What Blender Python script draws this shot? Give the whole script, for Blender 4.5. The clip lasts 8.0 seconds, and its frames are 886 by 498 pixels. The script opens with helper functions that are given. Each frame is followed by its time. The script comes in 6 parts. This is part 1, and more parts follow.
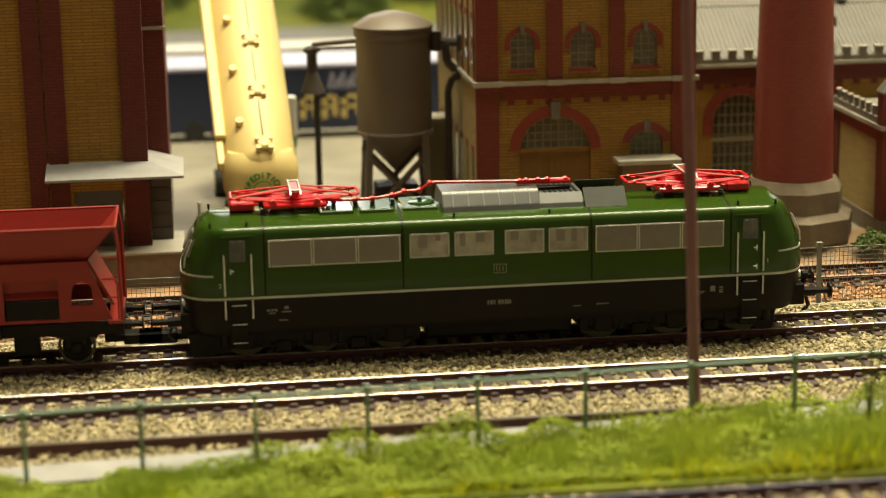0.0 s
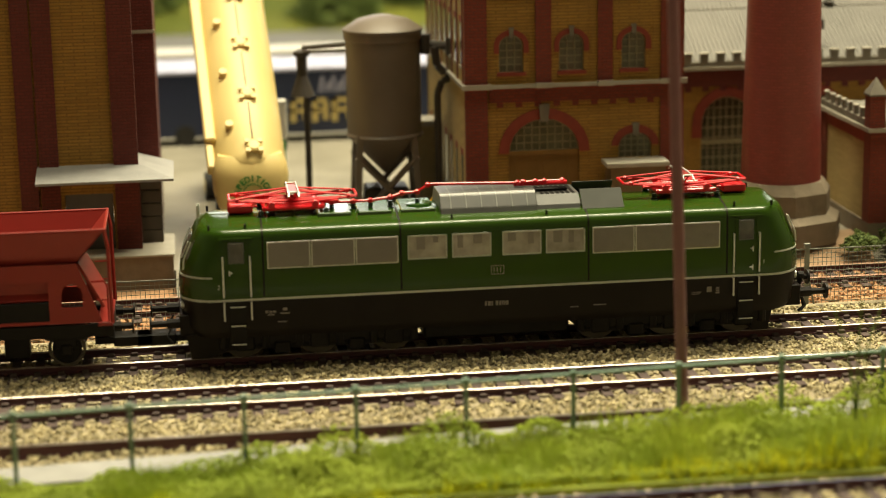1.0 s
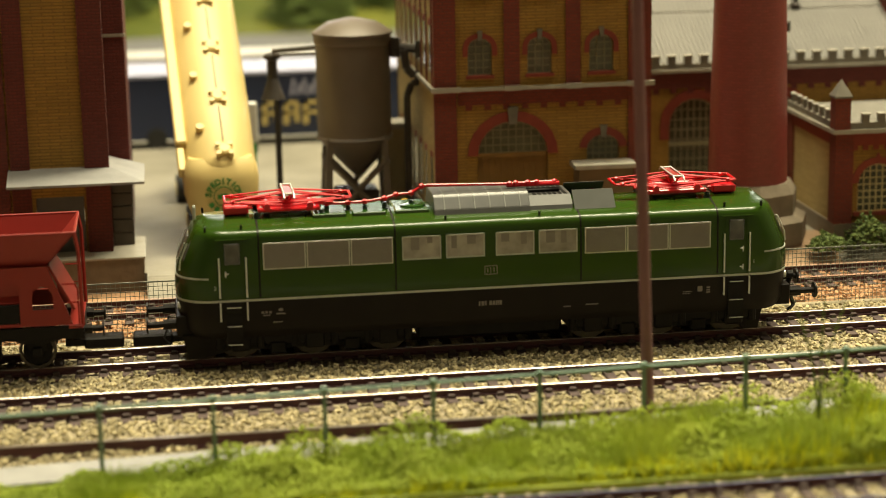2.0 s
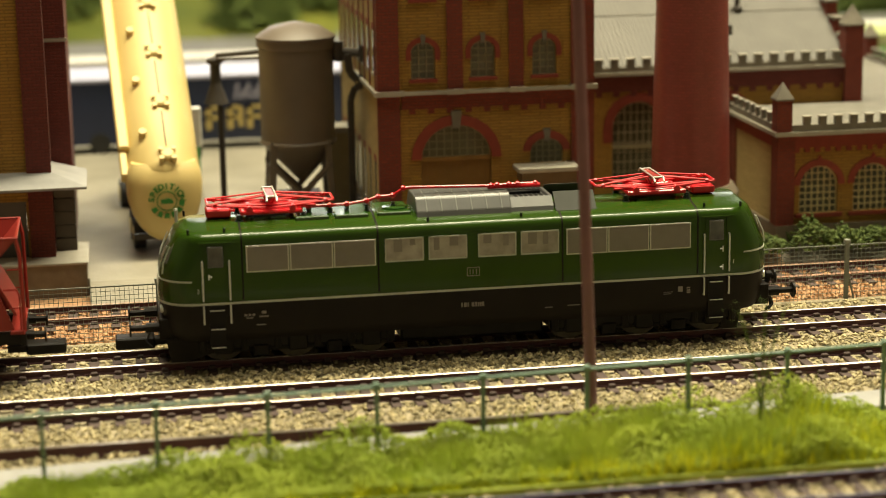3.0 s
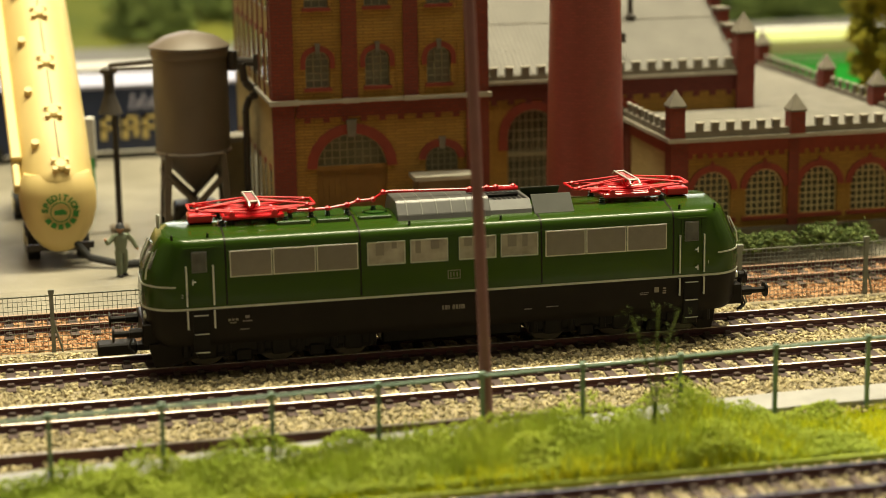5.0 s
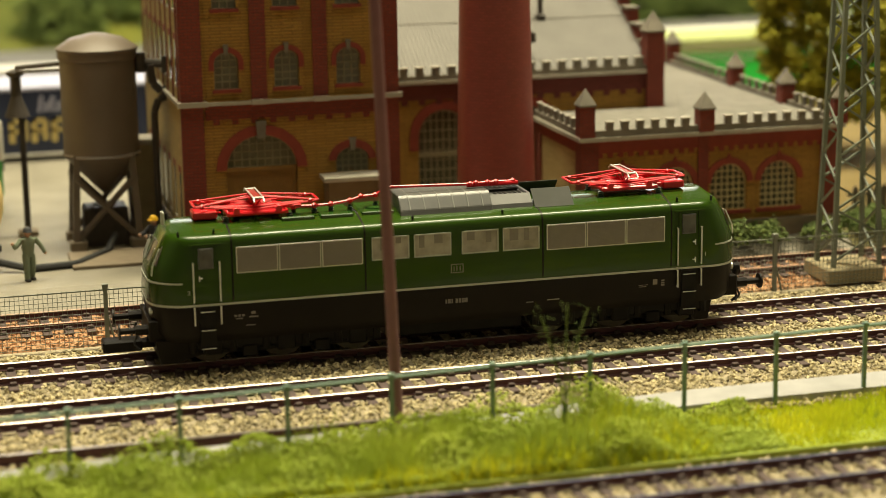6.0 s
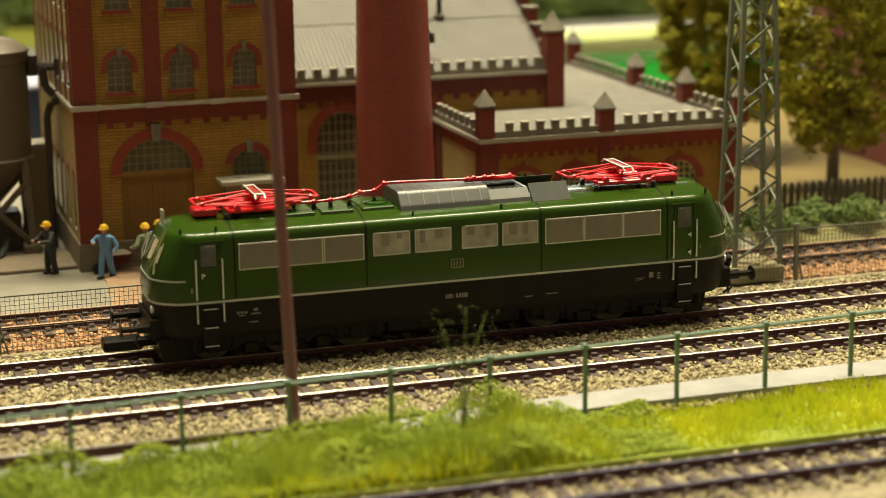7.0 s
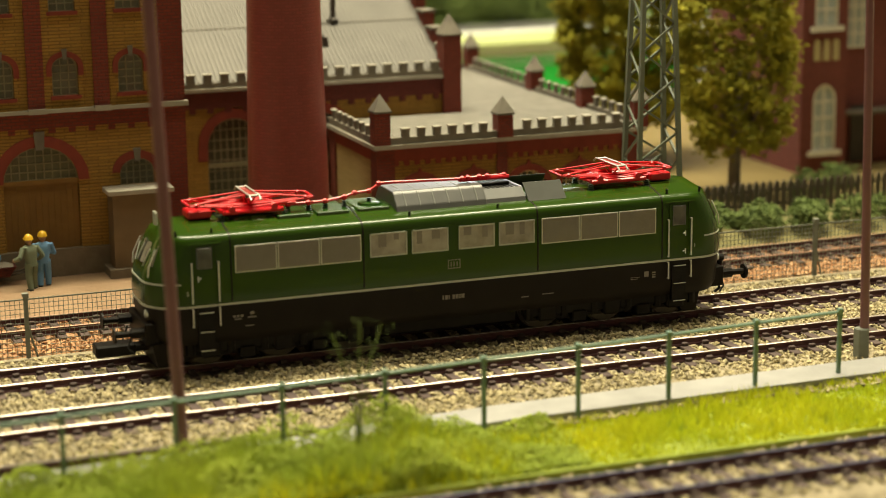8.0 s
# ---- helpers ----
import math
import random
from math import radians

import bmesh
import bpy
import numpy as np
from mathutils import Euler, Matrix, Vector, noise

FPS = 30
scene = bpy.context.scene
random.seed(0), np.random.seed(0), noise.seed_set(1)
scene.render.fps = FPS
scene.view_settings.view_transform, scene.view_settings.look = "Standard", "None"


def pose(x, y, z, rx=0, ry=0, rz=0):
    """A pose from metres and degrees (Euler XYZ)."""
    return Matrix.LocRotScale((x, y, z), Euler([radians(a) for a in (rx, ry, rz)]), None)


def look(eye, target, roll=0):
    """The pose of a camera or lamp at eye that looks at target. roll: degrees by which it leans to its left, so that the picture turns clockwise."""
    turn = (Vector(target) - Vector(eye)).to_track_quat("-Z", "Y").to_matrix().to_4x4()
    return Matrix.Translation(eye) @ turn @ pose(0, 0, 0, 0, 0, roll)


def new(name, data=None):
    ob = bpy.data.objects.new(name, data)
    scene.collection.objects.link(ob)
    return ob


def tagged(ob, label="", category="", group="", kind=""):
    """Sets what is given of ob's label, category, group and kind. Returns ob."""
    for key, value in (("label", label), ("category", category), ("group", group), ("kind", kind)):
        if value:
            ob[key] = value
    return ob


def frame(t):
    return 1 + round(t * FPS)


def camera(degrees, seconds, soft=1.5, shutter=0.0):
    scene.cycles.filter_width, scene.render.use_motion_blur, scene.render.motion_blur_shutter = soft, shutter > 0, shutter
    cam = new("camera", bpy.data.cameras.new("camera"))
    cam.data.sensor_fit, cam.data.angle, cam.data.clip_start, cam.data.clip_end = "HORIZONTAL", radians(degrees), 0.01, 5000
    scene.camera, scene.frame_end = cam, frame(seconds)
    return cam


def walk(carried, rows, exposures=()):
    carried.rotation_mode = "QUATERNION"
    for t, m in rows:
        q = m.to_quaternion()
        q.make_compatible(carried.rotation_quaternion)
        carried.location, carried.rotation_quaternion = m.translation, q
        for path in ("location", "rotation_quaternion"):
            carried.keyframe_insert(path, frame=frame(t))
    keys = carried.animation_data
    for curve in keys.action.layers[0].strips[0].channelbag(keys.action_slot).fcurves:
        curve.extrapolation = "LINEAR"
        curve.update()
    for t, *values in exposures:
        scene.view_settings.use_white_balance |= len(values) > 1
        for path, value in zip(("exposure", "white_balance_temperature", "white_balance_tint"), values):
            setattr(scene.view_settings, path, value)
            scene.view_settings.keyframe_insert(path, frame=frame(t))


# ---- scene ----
cam = camera(25.0, 8.0, soft=0.8)
cam.data.dof.use_dof = True
cam.data.dof.focus_distance = 0.69
cam.data.dof.aperture_fstop = 10.6
PATH = [
    (0.0, -0.1246, -0.6329, 0.1799, 76.768, 0.952, -7.255),
    (0.5, -0.1235, -0.6327, 0.1789, 76.866, 1.002, -7.272),
    (1.0, -0.1236, -0.6357, 0.1796, 76.896, 1.013, -7.475),
    (2.5, -0.1209, -0.6417, 0.1811, 76.951, 0.986, -8.843),
    (3.0, -0.1204, -0.6415, 0.1810, 77.000, 0.959, -9.702),
    (3.5, -0.1192, -0.6424, 0.1808, 77.065, 1.031, -10.348),
    (4.0, -0.1192, -0.6420, 0.1803, 77.181, 0.931, -11.142),
    (5.5, -0.1166, -0.6427, 0.1808, 77.214, 0.865, -13.513),
    (6.0, -0.1143, -0.6415, 0.1802, 77.213, 0.861, -14.886),
    (6.5, -0.1114, -0.6360, 0.1787, 77.218, 0.825, -16.305),
    (7.0, -0.1088, -0.6344, 0.1785, 77.240, 0.846, -17.570),
    (7.5, -0.1064, -0.6296, 0.1774, 77.310, 0.801, -18.757),
    (8.0, -0.1001, -0.6162, 0.1750, 77.388, 0.724, -20.404),
]
walk(cam, [(t, pose(x, y, z, rx, ry, rz)) for t, x, y, z, rx, ry, rz in PATH])
scene.view_settings.exposure = 0.0

# ---- light: the exhibition hall's ceiling lamps, warm, above and behind the layout ----
world = bpy.data.worlds.new("hall_air")
scene.world = world
world.use_nodes = True
world.node_tree.nodes["Background"].inputs[0].default_value = (1.0, 0.93, 0.66, 1)
world.node_tree.nodes["Background"].inputs[1].default_value = 0.25


def ceiling_lamp(x, y, z, sx, sy, watts, target, colour=(1.0, 0.9, 0.6)):
    data = bpy.data.lights.new("ceiling_lamp", "AREA")
    data.shape, data.size, data.size_y, data.energy, data.color = "RECTANGLE", sx, sy, watts, colour
    ob = new("ceiling_lamp", data)
    ob.matrix_world = look((x, y, z), target)


ceiling_lamp(0.27, 0.30, 1.45, 1.3, 0.22, 61, (0.27, 0.05, 0))
ceiling_lamp(0.35, -0.22, 1.45, 1.6, 0.25, 9, (0.35, -0.1, 0))

# ---- materials ----


def mat(name, c1, c2=None, scale=300.0, rough=0.6, metal=0.0, bump=0.0, bscale=None, detail=4.0, rand=0.0, island=0.0, coat=0.0, spec=0.5):
    m = bpy.data.materials.new(name)
    m.use_nodes = True
    nt = m.node_tree
    b = nt.nodes["Principled BSDF"]
    b.inputs["Roughness"].default_value = rough
    b.inputs["Metallic"].default_value = metal
    b.inputs["Coat Weight"].default_value = coat
    b.inputs["Specular IOR Level"].default_value = spec
    co = nt.nodes.new("ShaderNodeTexCoord")
    n1 = nt.nodes.new("ShaderNodeTexNoise")
    n1.inputs["Scale"].default_value, n1.inputs["Detail"].default_value = scale, detail
    nt.links.new(co.outputs["Object"], n1.inputs["Vector"])
    n2 = nt.nodes.new("ShaderNodeTexNoise")
    n2.inputs["Scale"].default_value, n2.inputs["Detail"].default_value = scale / 9, 3.0
    nt.links.new(co.outputs["Object"], n2.inputs["Vector"])
    add = nt.nodes.new("ShaderNodeMath")
    add.operation = "ADD"
    nt.links.new(n1.outputs["Fac"], add.inputs[0])
    nt.links.new(n2.outputs["Fac"], add.inputs[1])
    fac = add.outputs[0]
    rampin = nt.nodes.new("ShaderNodeMapRange")
    rampin.inputs["From Min"].default_value, rampin.inputs["From Max"].default_value = 0.7, 1.3
    nt.links.new(fac, rampin.inputs["Value"])
    fac = rampin.outputs["Result"]
    if rand or island:
        src = nt.nodes.new("ShaderNodeObjectInfo").outputs["Random"] if rand else nt.nodes.new("ShaderNodeNewGeometry").outputs["Random Per Island"]
        mx = nt.nodes.new("ShaderNodeMix")
        mx.inputs["Factor"].default_value = rand or island
        nt.links.new(fac, mx.inputs["A"])
        nt.links.new(src, mx.inputs["B"])
        fac = mx.outputs["Result"]
    mix = nt.nodes.new("ShaderNodeMix")
    mix.data_type = "RGBA"
    mix.inputs["A"].default_value = (*c1, 1)
    mix.inputs["B"].default_value = (*(c2 or c1), 1)
    nt.links.new(fac, mix.inputs["Factor"])
    nt.links.new(mix.outputs["Result"], b.inputs["Base Color"])
    if bump:
        n3 = nt.nodes.new("ShaderNodeTexNoise")
        n3.inputs["Scale"].default_value, n3.inputs["Detail"].default_value = bscale or scale * 2, 5.0
        nt.links.new(co.outputs["Object"], n3.inputs["Vector"])
        bp = nt.nodes.new("ShaderNodeBump")
        bp.inputs["Strength"].default_value, bp.inputs["Distance"].default_value = bump, 0.0006
        nt.links.new(n3.outputs["Fac"], bp.inputs["Height"])
        nt.links.new(bp.outputs["Normal"], b.inputs["Normal"])
    return m


def brick_mat(name, c1, c2, mortar, course=0.00125, length=0.0032, bump=0.9, rough=0.85, radius=0.0):
    m = mat(name, c1, c2, 500.0, rough, bump=0.0)
    nt = m.node_tree
    b = nt.nodes["Principled BSDF"]
    co = nt.nodes.new("ShaderNodeTexCoord")
    sep = nt.nodes.new("ShaderNodeSeparateXYZ")
    nt.links.new(co.outputs["Object"], sep.inputs[0])
    ad = nt.nodes.new("ShaderNodeMath")
    ad.operation = "ADD"
    nt.links.new(sep.outputs["X"], ad.inputs[0])
    nt.links.new(sep.outputs["Y"], ad.inputs[1])
    com = nt.nodes.new("ShaderNodeCombineXYZ")
    if radius:
        ad.operation = "ARCTAN2"
        sc = nt.nodes.new("ShaderNodeMath")
        sc.operation = "MULTIPLY"
        sc.inputs[1].default_value = radius
        nt.links.new(ad.outputs[0], sc.inputs[0])
        ad = sc
    nt.links.new(ad.outputs[0], com.inputs["X"])
    nt.links.new(sep.outputs["Z"], com.inputs["Y"])
    br = nt.nodes.new("ShaderNodeTexBrick")
    br.inputs["Scale"].default_value = 1.0
    br.inputs["Brick Width"].default_value, br.inputs["Row Height"].default_value = length, course
    br.inputs["Mortar Size"].default_value, br.inputs["Mortar Smooth"].default_value = course * 0.2, 0.35
    br.inputs["Mortar"].default_value = (*mortar, 1)
    nt.links.new(com.outputs[0], br.inputs["Vector"])
    old = b.inputs["Base Color"].links[0].from_socket
    hs = nt.nodes.new("ShaderNodeHueSaturation")
    hs.inputs["Value"].default_value = 0.82
    nt.links.new(old, hs.inputs["Color"])
    nt.links.new(old, br.inputs["Color1"])
    nt.links.new(hs.outputs["Color"], br.inputs["Color2"])
    nt.links.new(br.outputs["Color"], b.inputs["Base Color"])
    bp = nt.nodes.new("ShaderNodeBump")
    bp.invert = True
    bp.inputs["Strength"].default_value, bp.inputs["Distance"].default_value = bump, 0.0003
    nt.links.new(br.outputs["Fac"], bp.inputs["Height"])
    nt.links.new(bp.outputs["Normal"], b.inputs["Normal"])
    return m


def fibre_mat(name, c1, c2, scale, rough, island):
    """Thin fibres that let half of the light through."""
    m = mat(name, c1, c2, scale, rough, island=island)
    nt = m.node_tree
    b = nt.nodes["Principled BSDF"]
    tr = nt.nodes.new("ShaderNodeBsdfTranslucent")
    nt.links.new(b.inputs["Base Color"].links[0].from_socket, tr.inputs["Color"])
    mx = nt.nodes.new("ShaderNodeMixShader")
    mx.inputs[0].default_value = 0.45
    nt.links.new(b.outputs[0], mx.inputs[1])
    nt.links.new(tr.outputs[0], mx.inputs[2])
    nt.links.new(mx.outputs[0], nt.nodes["Material Output"].inputs["Surface"])
    return m


M = {
    "green": mat("loco_green_paint", (0.021, 0.05, 0.0035), (0.025, 0.056, 0.0045), 60, 0.21, coat=0.08, spec=0.25),
    "roofgreen": mat("roof_green_paint", (0.02, 0.065, 0.009), (0.026, 0.075, 0.011), 60, 0.22, coat=0.35),
    "black": mat("chassis_black_paint", (0.008, 0.0055, 0.0045), (0.012, 0.009, 0.007), 120, 0.45, spec=0.15),
    "darkmetal": mat("bogie_black_plastic", (0.005, 0.004, 0.004), (0.011, 0.009, 0.008), 300, 0.5, spec=0.18),
    "cream": mat("cream_line_paint", (0.42, 0.43, 0.36), None, 100, 0.5),
    "grille": mat("grey_grille_paint", (0.19, 0.165, 0.15), (0.22, 0.195, 0.175), 400, 0.42, metal=0.25),
    "grilleframe": mat("bright_grille_frame", (0.6, 0.58, 0.54), None, 100, 0.3, metal=0.5),
    "silver": mat("silver_handrail", (0.6, 0.6, 0.57), None, 100, 0.35, metal=0.4),
    "hood": mat("grey_hood_paint", (0.07, 0.07, 0.068), (0.095, 0.095, 0.09), 200, 0.33),
    "plategrey": mat("grey_roof_plate", (0.06, 0.062, 0.055), (0.075, 0.077, 0.07), 200, 0.75, spec=0.2),
    "hoodlight": mat("light_grey_hood", (0.2, 0.2, 0.19), (0.24, 0.24, 0.22), 200, 0.35),
    "red": mat("signal_red_plastic", (0.55, 0.005, 0.012), (0.66, 0.008, 0.016), 200, 0.32),
    "isolator": mat("green_brown_insulator", (0.02, 0.03, 0.018), None, 200, 0.3),
    "duskpane": mat("dusty_factory_pane", (0.18, 0.17, 0.115), (0.1, 0.095, 0.06), 150, 0.2),
    "darkpane": mat("dark_factory_pane", (0.045, 0.045, 0.028), (0.08, 0.075, 0.045), 150, 0.25),
    # pale blotches paint reflections and room brightness onto solid panes
    "interior": mat("pane_painted_brightness", (0.42, 0.38, 0.33), (0.12, 0.105, 0.085), 170, 0.3),
    # windscreen reflections painted as pale blotches in the colour
    "winglass": mat("window_painted_reflection", (0.22, 0.2, 0.165), (0.05, 0.047, 0.04), 200, 0.08),
    "darkglass": mat("dark_window", (0.13, 0.125, 0.12), (0.05, 0.05, 0.05), 250, 0.08),
    "whitelens": mat("lamp_lens", (0.7, 0.7, 0.68), None, 100, 0.15),
    "wagonred": mat("wagon_red_plastic", (0.24, 0.02, 0.015), (0.27, 0.025, 0.018), 150, 0.4, spec=0.35),
    "steel": mat("wheel_steel", (0.05, 0.045, 0.04), (0.08, 0.07, 0.06), 200, 0.4, metal=0.7),
    "railtop": mat("worn_rail_head", (0.34, 0.29, 0.27), (0.55, 0.48, 0.45), 60, 0.34, metal=0.75),
    # blue reflection on the front rail heads is painted into their colour
    "bluerail": mat("rail_head_painted_blue", (0.03, 0.032, 0.08), (0.045, 0.045, 0.1), 60, 0.45, metal=0.3),
    "railside": mat("rusty_rail_side", (0.06, 0.018, 0.026), (0.1, 0.03, 0.034), 200, 0.6),
    "rusthead": mat("rusty_rail_head", (0.3, 0.16, 0.11), (0.42, 0.26, 0.18), 60, 0.5, metal=0.4),
    "sleeper": mat("dark_brown_sleeper", (0.05, 0.032, 0.03), (0.1, 0.066, 0.058), 300, 0.8, bump=0.3, rand=0.4),
    "ballast": mat("beige_ballast_stone", (0.13, 0.11, 0.06), (0.66, 0.56, 0.33), 500, 0.85, island=0.75),
    "ballastbed": mat("ballast_bed", (0.16, 0.13, 0.08), (0.46, 0.39, 0.26), 600, 0.9, bump=1.0, bscale=700),
    "rustballast": mat("rusty_ballast_stone", (0.3, 0.14, 0.06), (0.64, 0.4, 0.22), 500, 0.85, island=0.75),
    "yard": mat("pale_yard_paving", (0.17, 0.155, 0.12), (0.31, 0.28, 0.22), 40, 0.7, bump=0.25, bscale=500),
    "concrete": mat("pale_concrete", (0.42, 0.41, 0.39), (0.54, 0.52, 0.5), 120, 0.8, bump=0.2, bscale=700),
    "stone": mat("grey_brown_stone", (0.16, 0.125, 0.085), (0.225, 0.18, 0.125), 200, 0.85, bump=0.4),
    "soil": mat("layout_soil", (0.13, 0.1, 0.05), (0.2, 0.17, 0.07), 60, 0.95, bump=0.6, bscale=500),
    "ybrick": brick_mat("yellow_brick", (0.32, 0.172, 0.025), (0.4, 0.22, 0.038), (0.21, 0.11, 0.018), length=0.008),
    # yellow brick made lighter: light on the side walls is painted in
    "litbrick": brick_mat("lit_yellow_brick", (0.42, 0.3, 0.11), (0.5, 0.37, 0.15), (0.32, 0.23, 0.09), length=0.008),
    "rbrick": brick_mat("red_brick", (0.2, 0.03, 0.016), (0.25, 0.04, 0.02), (0.13, 0.035, 0.022)),
    "chimney": brick_mat("chimney_brick", (0.23, 0.042, 0.034), (0.275, 0.053, 0.042), (0.2, 0.04, 0.032), rough=0.42, radius=0.0145, length=0.0028, bump=0.3),
    "maroon": brick_mat("maroon_brick", (0.13, 0.022, 0.016), (0.165, 0.03, 0.02), (0.1, 0.02, 0.014)),
    "housebrick": brick_mat("house_red_brick", (0.2, 0.052, 0.042), (0.25, 0.064, 0.05), (0.16, 0.05, 0.04)),
    "redtrim": mat("red_brick_trim", (0.18, 0.028, 0.015), (0.235, 0.038, 0.02), 300, 0.8, bump=0.2),
    "whitestone": mat("weathered_pale_stone", (0.3, 0.275, 0.22), (0.42, 0.39, 0.33), 150, 0.8, bump=0.2),
    "merlon": mat("grey_cap_stone", (0.12, 0.105, 0.082), (0.2, 0.178, 0.14), 200, 0.85),
    "roof": mat("grey_metal_roof", (0.085, 0.079, 0.07), (0.125, 0.116, 0.102), 50, 0.65),
    "flatroof": mat("grey_boarded_roof", (0.085, 0.08, 0.068), (0.135, 0.126, 0.108), 50, 0.7),
    "roofrib": mat("lighter_roof_rib", (0.12, 0.11, 0.095), (0.18, 0.165, 0.145), 90, 0.6),
    "roofboard": mat("pale_roof_board", (0.19, 0.177, 0.152), (0.27, 0.252, 0.218), 120, 0.75),
    "rustbed": mat("rust_tinted_bed", (0.3, 0.15, 0.07), (0.5, 0.3, 0.16), 400, 0.9, bump=0.6, bscale=700),
    "pathgrey": mat("grey_path_concrete", (0.27, 0.265, 0.26), (0.36, 0.35, 0.345), 120, 0.8, bump=0.2, bscale=700),
    "tanconcrete": mat("tan_concrete", (0.3, 0.25, 0.15), (0.4, 0.33, 0.2), 200, 0.85, bump=0.2),
    "woodyellow": mat("ochre_wood_door", (0.17, 0.085, 0.014), (0.22, 0.115, 0.022), 150, 0.7, bump=0.2),
    "winframe": mat("cream_window_bars", (0.5, 0.43, 0.22), None, 200, 0.6),
    "greyframe": mat("grey_window_bars", (0.2, 0.175, 0.1), (0.25, 0.215, 0.13), 200, 0.7),
    "whiteframe": mat("white_window_frame", (0.75, 0.72, 0.62), None, 200, 0.5),
    "silo": mat("brown_grey_silo", (0.115, 0.09, 0.068), (0.17, 0.135, 0.104), 45, 0.5, bump=0.15),
    "darkiron": mat("dark_iron", (0.035, 0.028, 0.023), (0.06, 0.047, 0.037), 200, 0.6),
    "tank": mat("cream_tank_paint", (0.63, 0.48, 0.185), (0.7, 0.545, 0.225), 40, 0.5),
    "badgegreen": mat("badge_green", (0.03, 0.2, 0.03), None, 100, 0.5),
    "rubber": mat("black_rubber", (0.015, 0.015, 0.015), (0.025, 0.025, 0.025), 200, 0.7),
    "truckblue": mat("dark_blue_truck_side", (0.012, 0.02, 0.06), (0.016, 0.026, 0.075), 50, 0.35),
    "truckroof": mat("pale_lavender_roof", (0.3, 0.3, 0.42), (0.34, 0.34, 0.46), 50, 0.5),
    "gold": mat("gold_lettering", (0.6, 0.47, 0.17), None, 50, 0.5),
    "white": mat("white_paint", (0.78, 0.77, 0.72), None, 50, 0.5),
    "mastbrown": mat("purple_brown_mast_paint", (0.17, 0.068, 0.078), (0.21, 0.088, 0.096), 200, 0.4),
    "pylon": mat("grey_green_lattice_paint", (0.13, 0.15, 0.11), (0.17, 0.19, 0.145), 200, 0.55),
    "fencegreen": mat("grey_green_fence_paint", (0.14, 0.22, 0.17), (0.19, 0.28, 0.22), 200, 0.6),
    "fencegrey": mat("grey_fence_paint", (0.17, 0.18, 0.15), (0.24, 0.25, 0.21), 200, 0.6),
    "grass": fibre_mat("green_grass_fibre", (0.32, 0.43, 0.055), (0.56, 0.63, 0.1), 30, 0.8, 0.12),
    "lawn": fibre_mat("yellow_green_lawn_fibre", (0.56, 0.66, 0.03), (0.84, 0.82, 0.06), 30, 0.75, 0.2),
    "grassbed": mat("grass_mat", (0.16, 0.21, 0.03), (0.28, 0.33, 0.05), 60, 0.95, bump=0.8, bscale=600),
    "meadow": mat("far_meadow", (0.025, 0.055, 0.01), (0.15, 0.2, 0.03), 22, 0.95, bump=0.6, bscale=300),
    "brightmeadow": mat("yellow_green_meadow", (0.045, 0.07, 0.006), (0.15, 0.155, 0.016), 16, 0.95, bump=0.6, bscale=300),
    "farroad": mat("far_grey_road", (0.13, 0.128, 0.125), (0.19, 0.186, 0.18), 30, 0.85),
    "sandpink": mat("rust_sandy_ground", (0.3, 0.19, 0.11), (0.42, 0.28, 0.17), 60, 0.9, bump=0.4, bscale=500),
    "brownrender": mat("brown_rendered_wall", (0.14, 0.095, 0.05), (0.2, 0.14, 0.075), 120, 0.85, bump=0.2),
    "verge": mat("olive_weedy_ground", (0.1, 0.1, 0.035), (0.24, 0.2, 0.08), 70, 0.95, bump=0.8, bscale=500),
    "leaf": mat("tree_foliage", (0.13, 0.15, 0.01), (0.56, 0.5, 0.03), 75, 0.8, island=0.25),
    "bush": mat("bush_foliage", (0.05, 0.085, 0.015), (0.15, 0.2, 0.04), 60, 0.8, island=0.7),
    "bark": mat("tree_bark", (0.16, 0.14, 0.12), (0.3, 0.27, 0.23), 300, 0.9, bump=0.6),
    "woodfence": mat("weathered_brown_fence", (0.07, 0.055, 0.04), (0.12, 0.095, 0.07), 250, 0.85, rand=0.5),
    "path": mat("sandy_ground", (0.14, 0.1, 0.03), (0.2, 0.145, 0.05), 40, 0.9, bump=0.3),
    "skin": mat("painted_skin", (0.45, 0.26, 0.16), None, 100, 0.6),
    "helmet": mat("yellow_helmet_paint", (0.75, 0.45, 0.02), None, 100, 0.4),
    "bluecloth": mat("blue_painted_clothes", (0.12, 0.27, 0.5), (0.17, 0.34, 0.56), 200, 0.7),
    "greencloth": mat("grey_green_painted_clothes", (0.14, 0.18, 0.12), (0.2, 0.23, 0.15), 200, 0.7),
    "darkcloth": mat("dark_painted_clothes", (0.02, 0.022, 0.025), (0.04, 0.04, 0.045), 200, 0.7),
    # pale blue-grey base colour paints a reflection on the house panes
    "palepane": mat("pane_painted_reflection", (0.5, 0.56, 0.55), (0.34, 0.39, 0.38), 120, 0.1),
    "paleroof": mat("cream_coach_roof", (0.38, 0.44, 0.16), (0.44, 0.5, 0.2), 30, 0.6),
    "traingreen": mat("bright_green_train_side", (0.02, 0.58, 0.07), (0.03, 0.66, 0.09), 20, 0.4),
    "daylight": None,
    "wall": mat("hall_wall_paint", (0.26, 0.24, 0.2), (0.3, 0.28, 0.24), 3, 0.9),
}


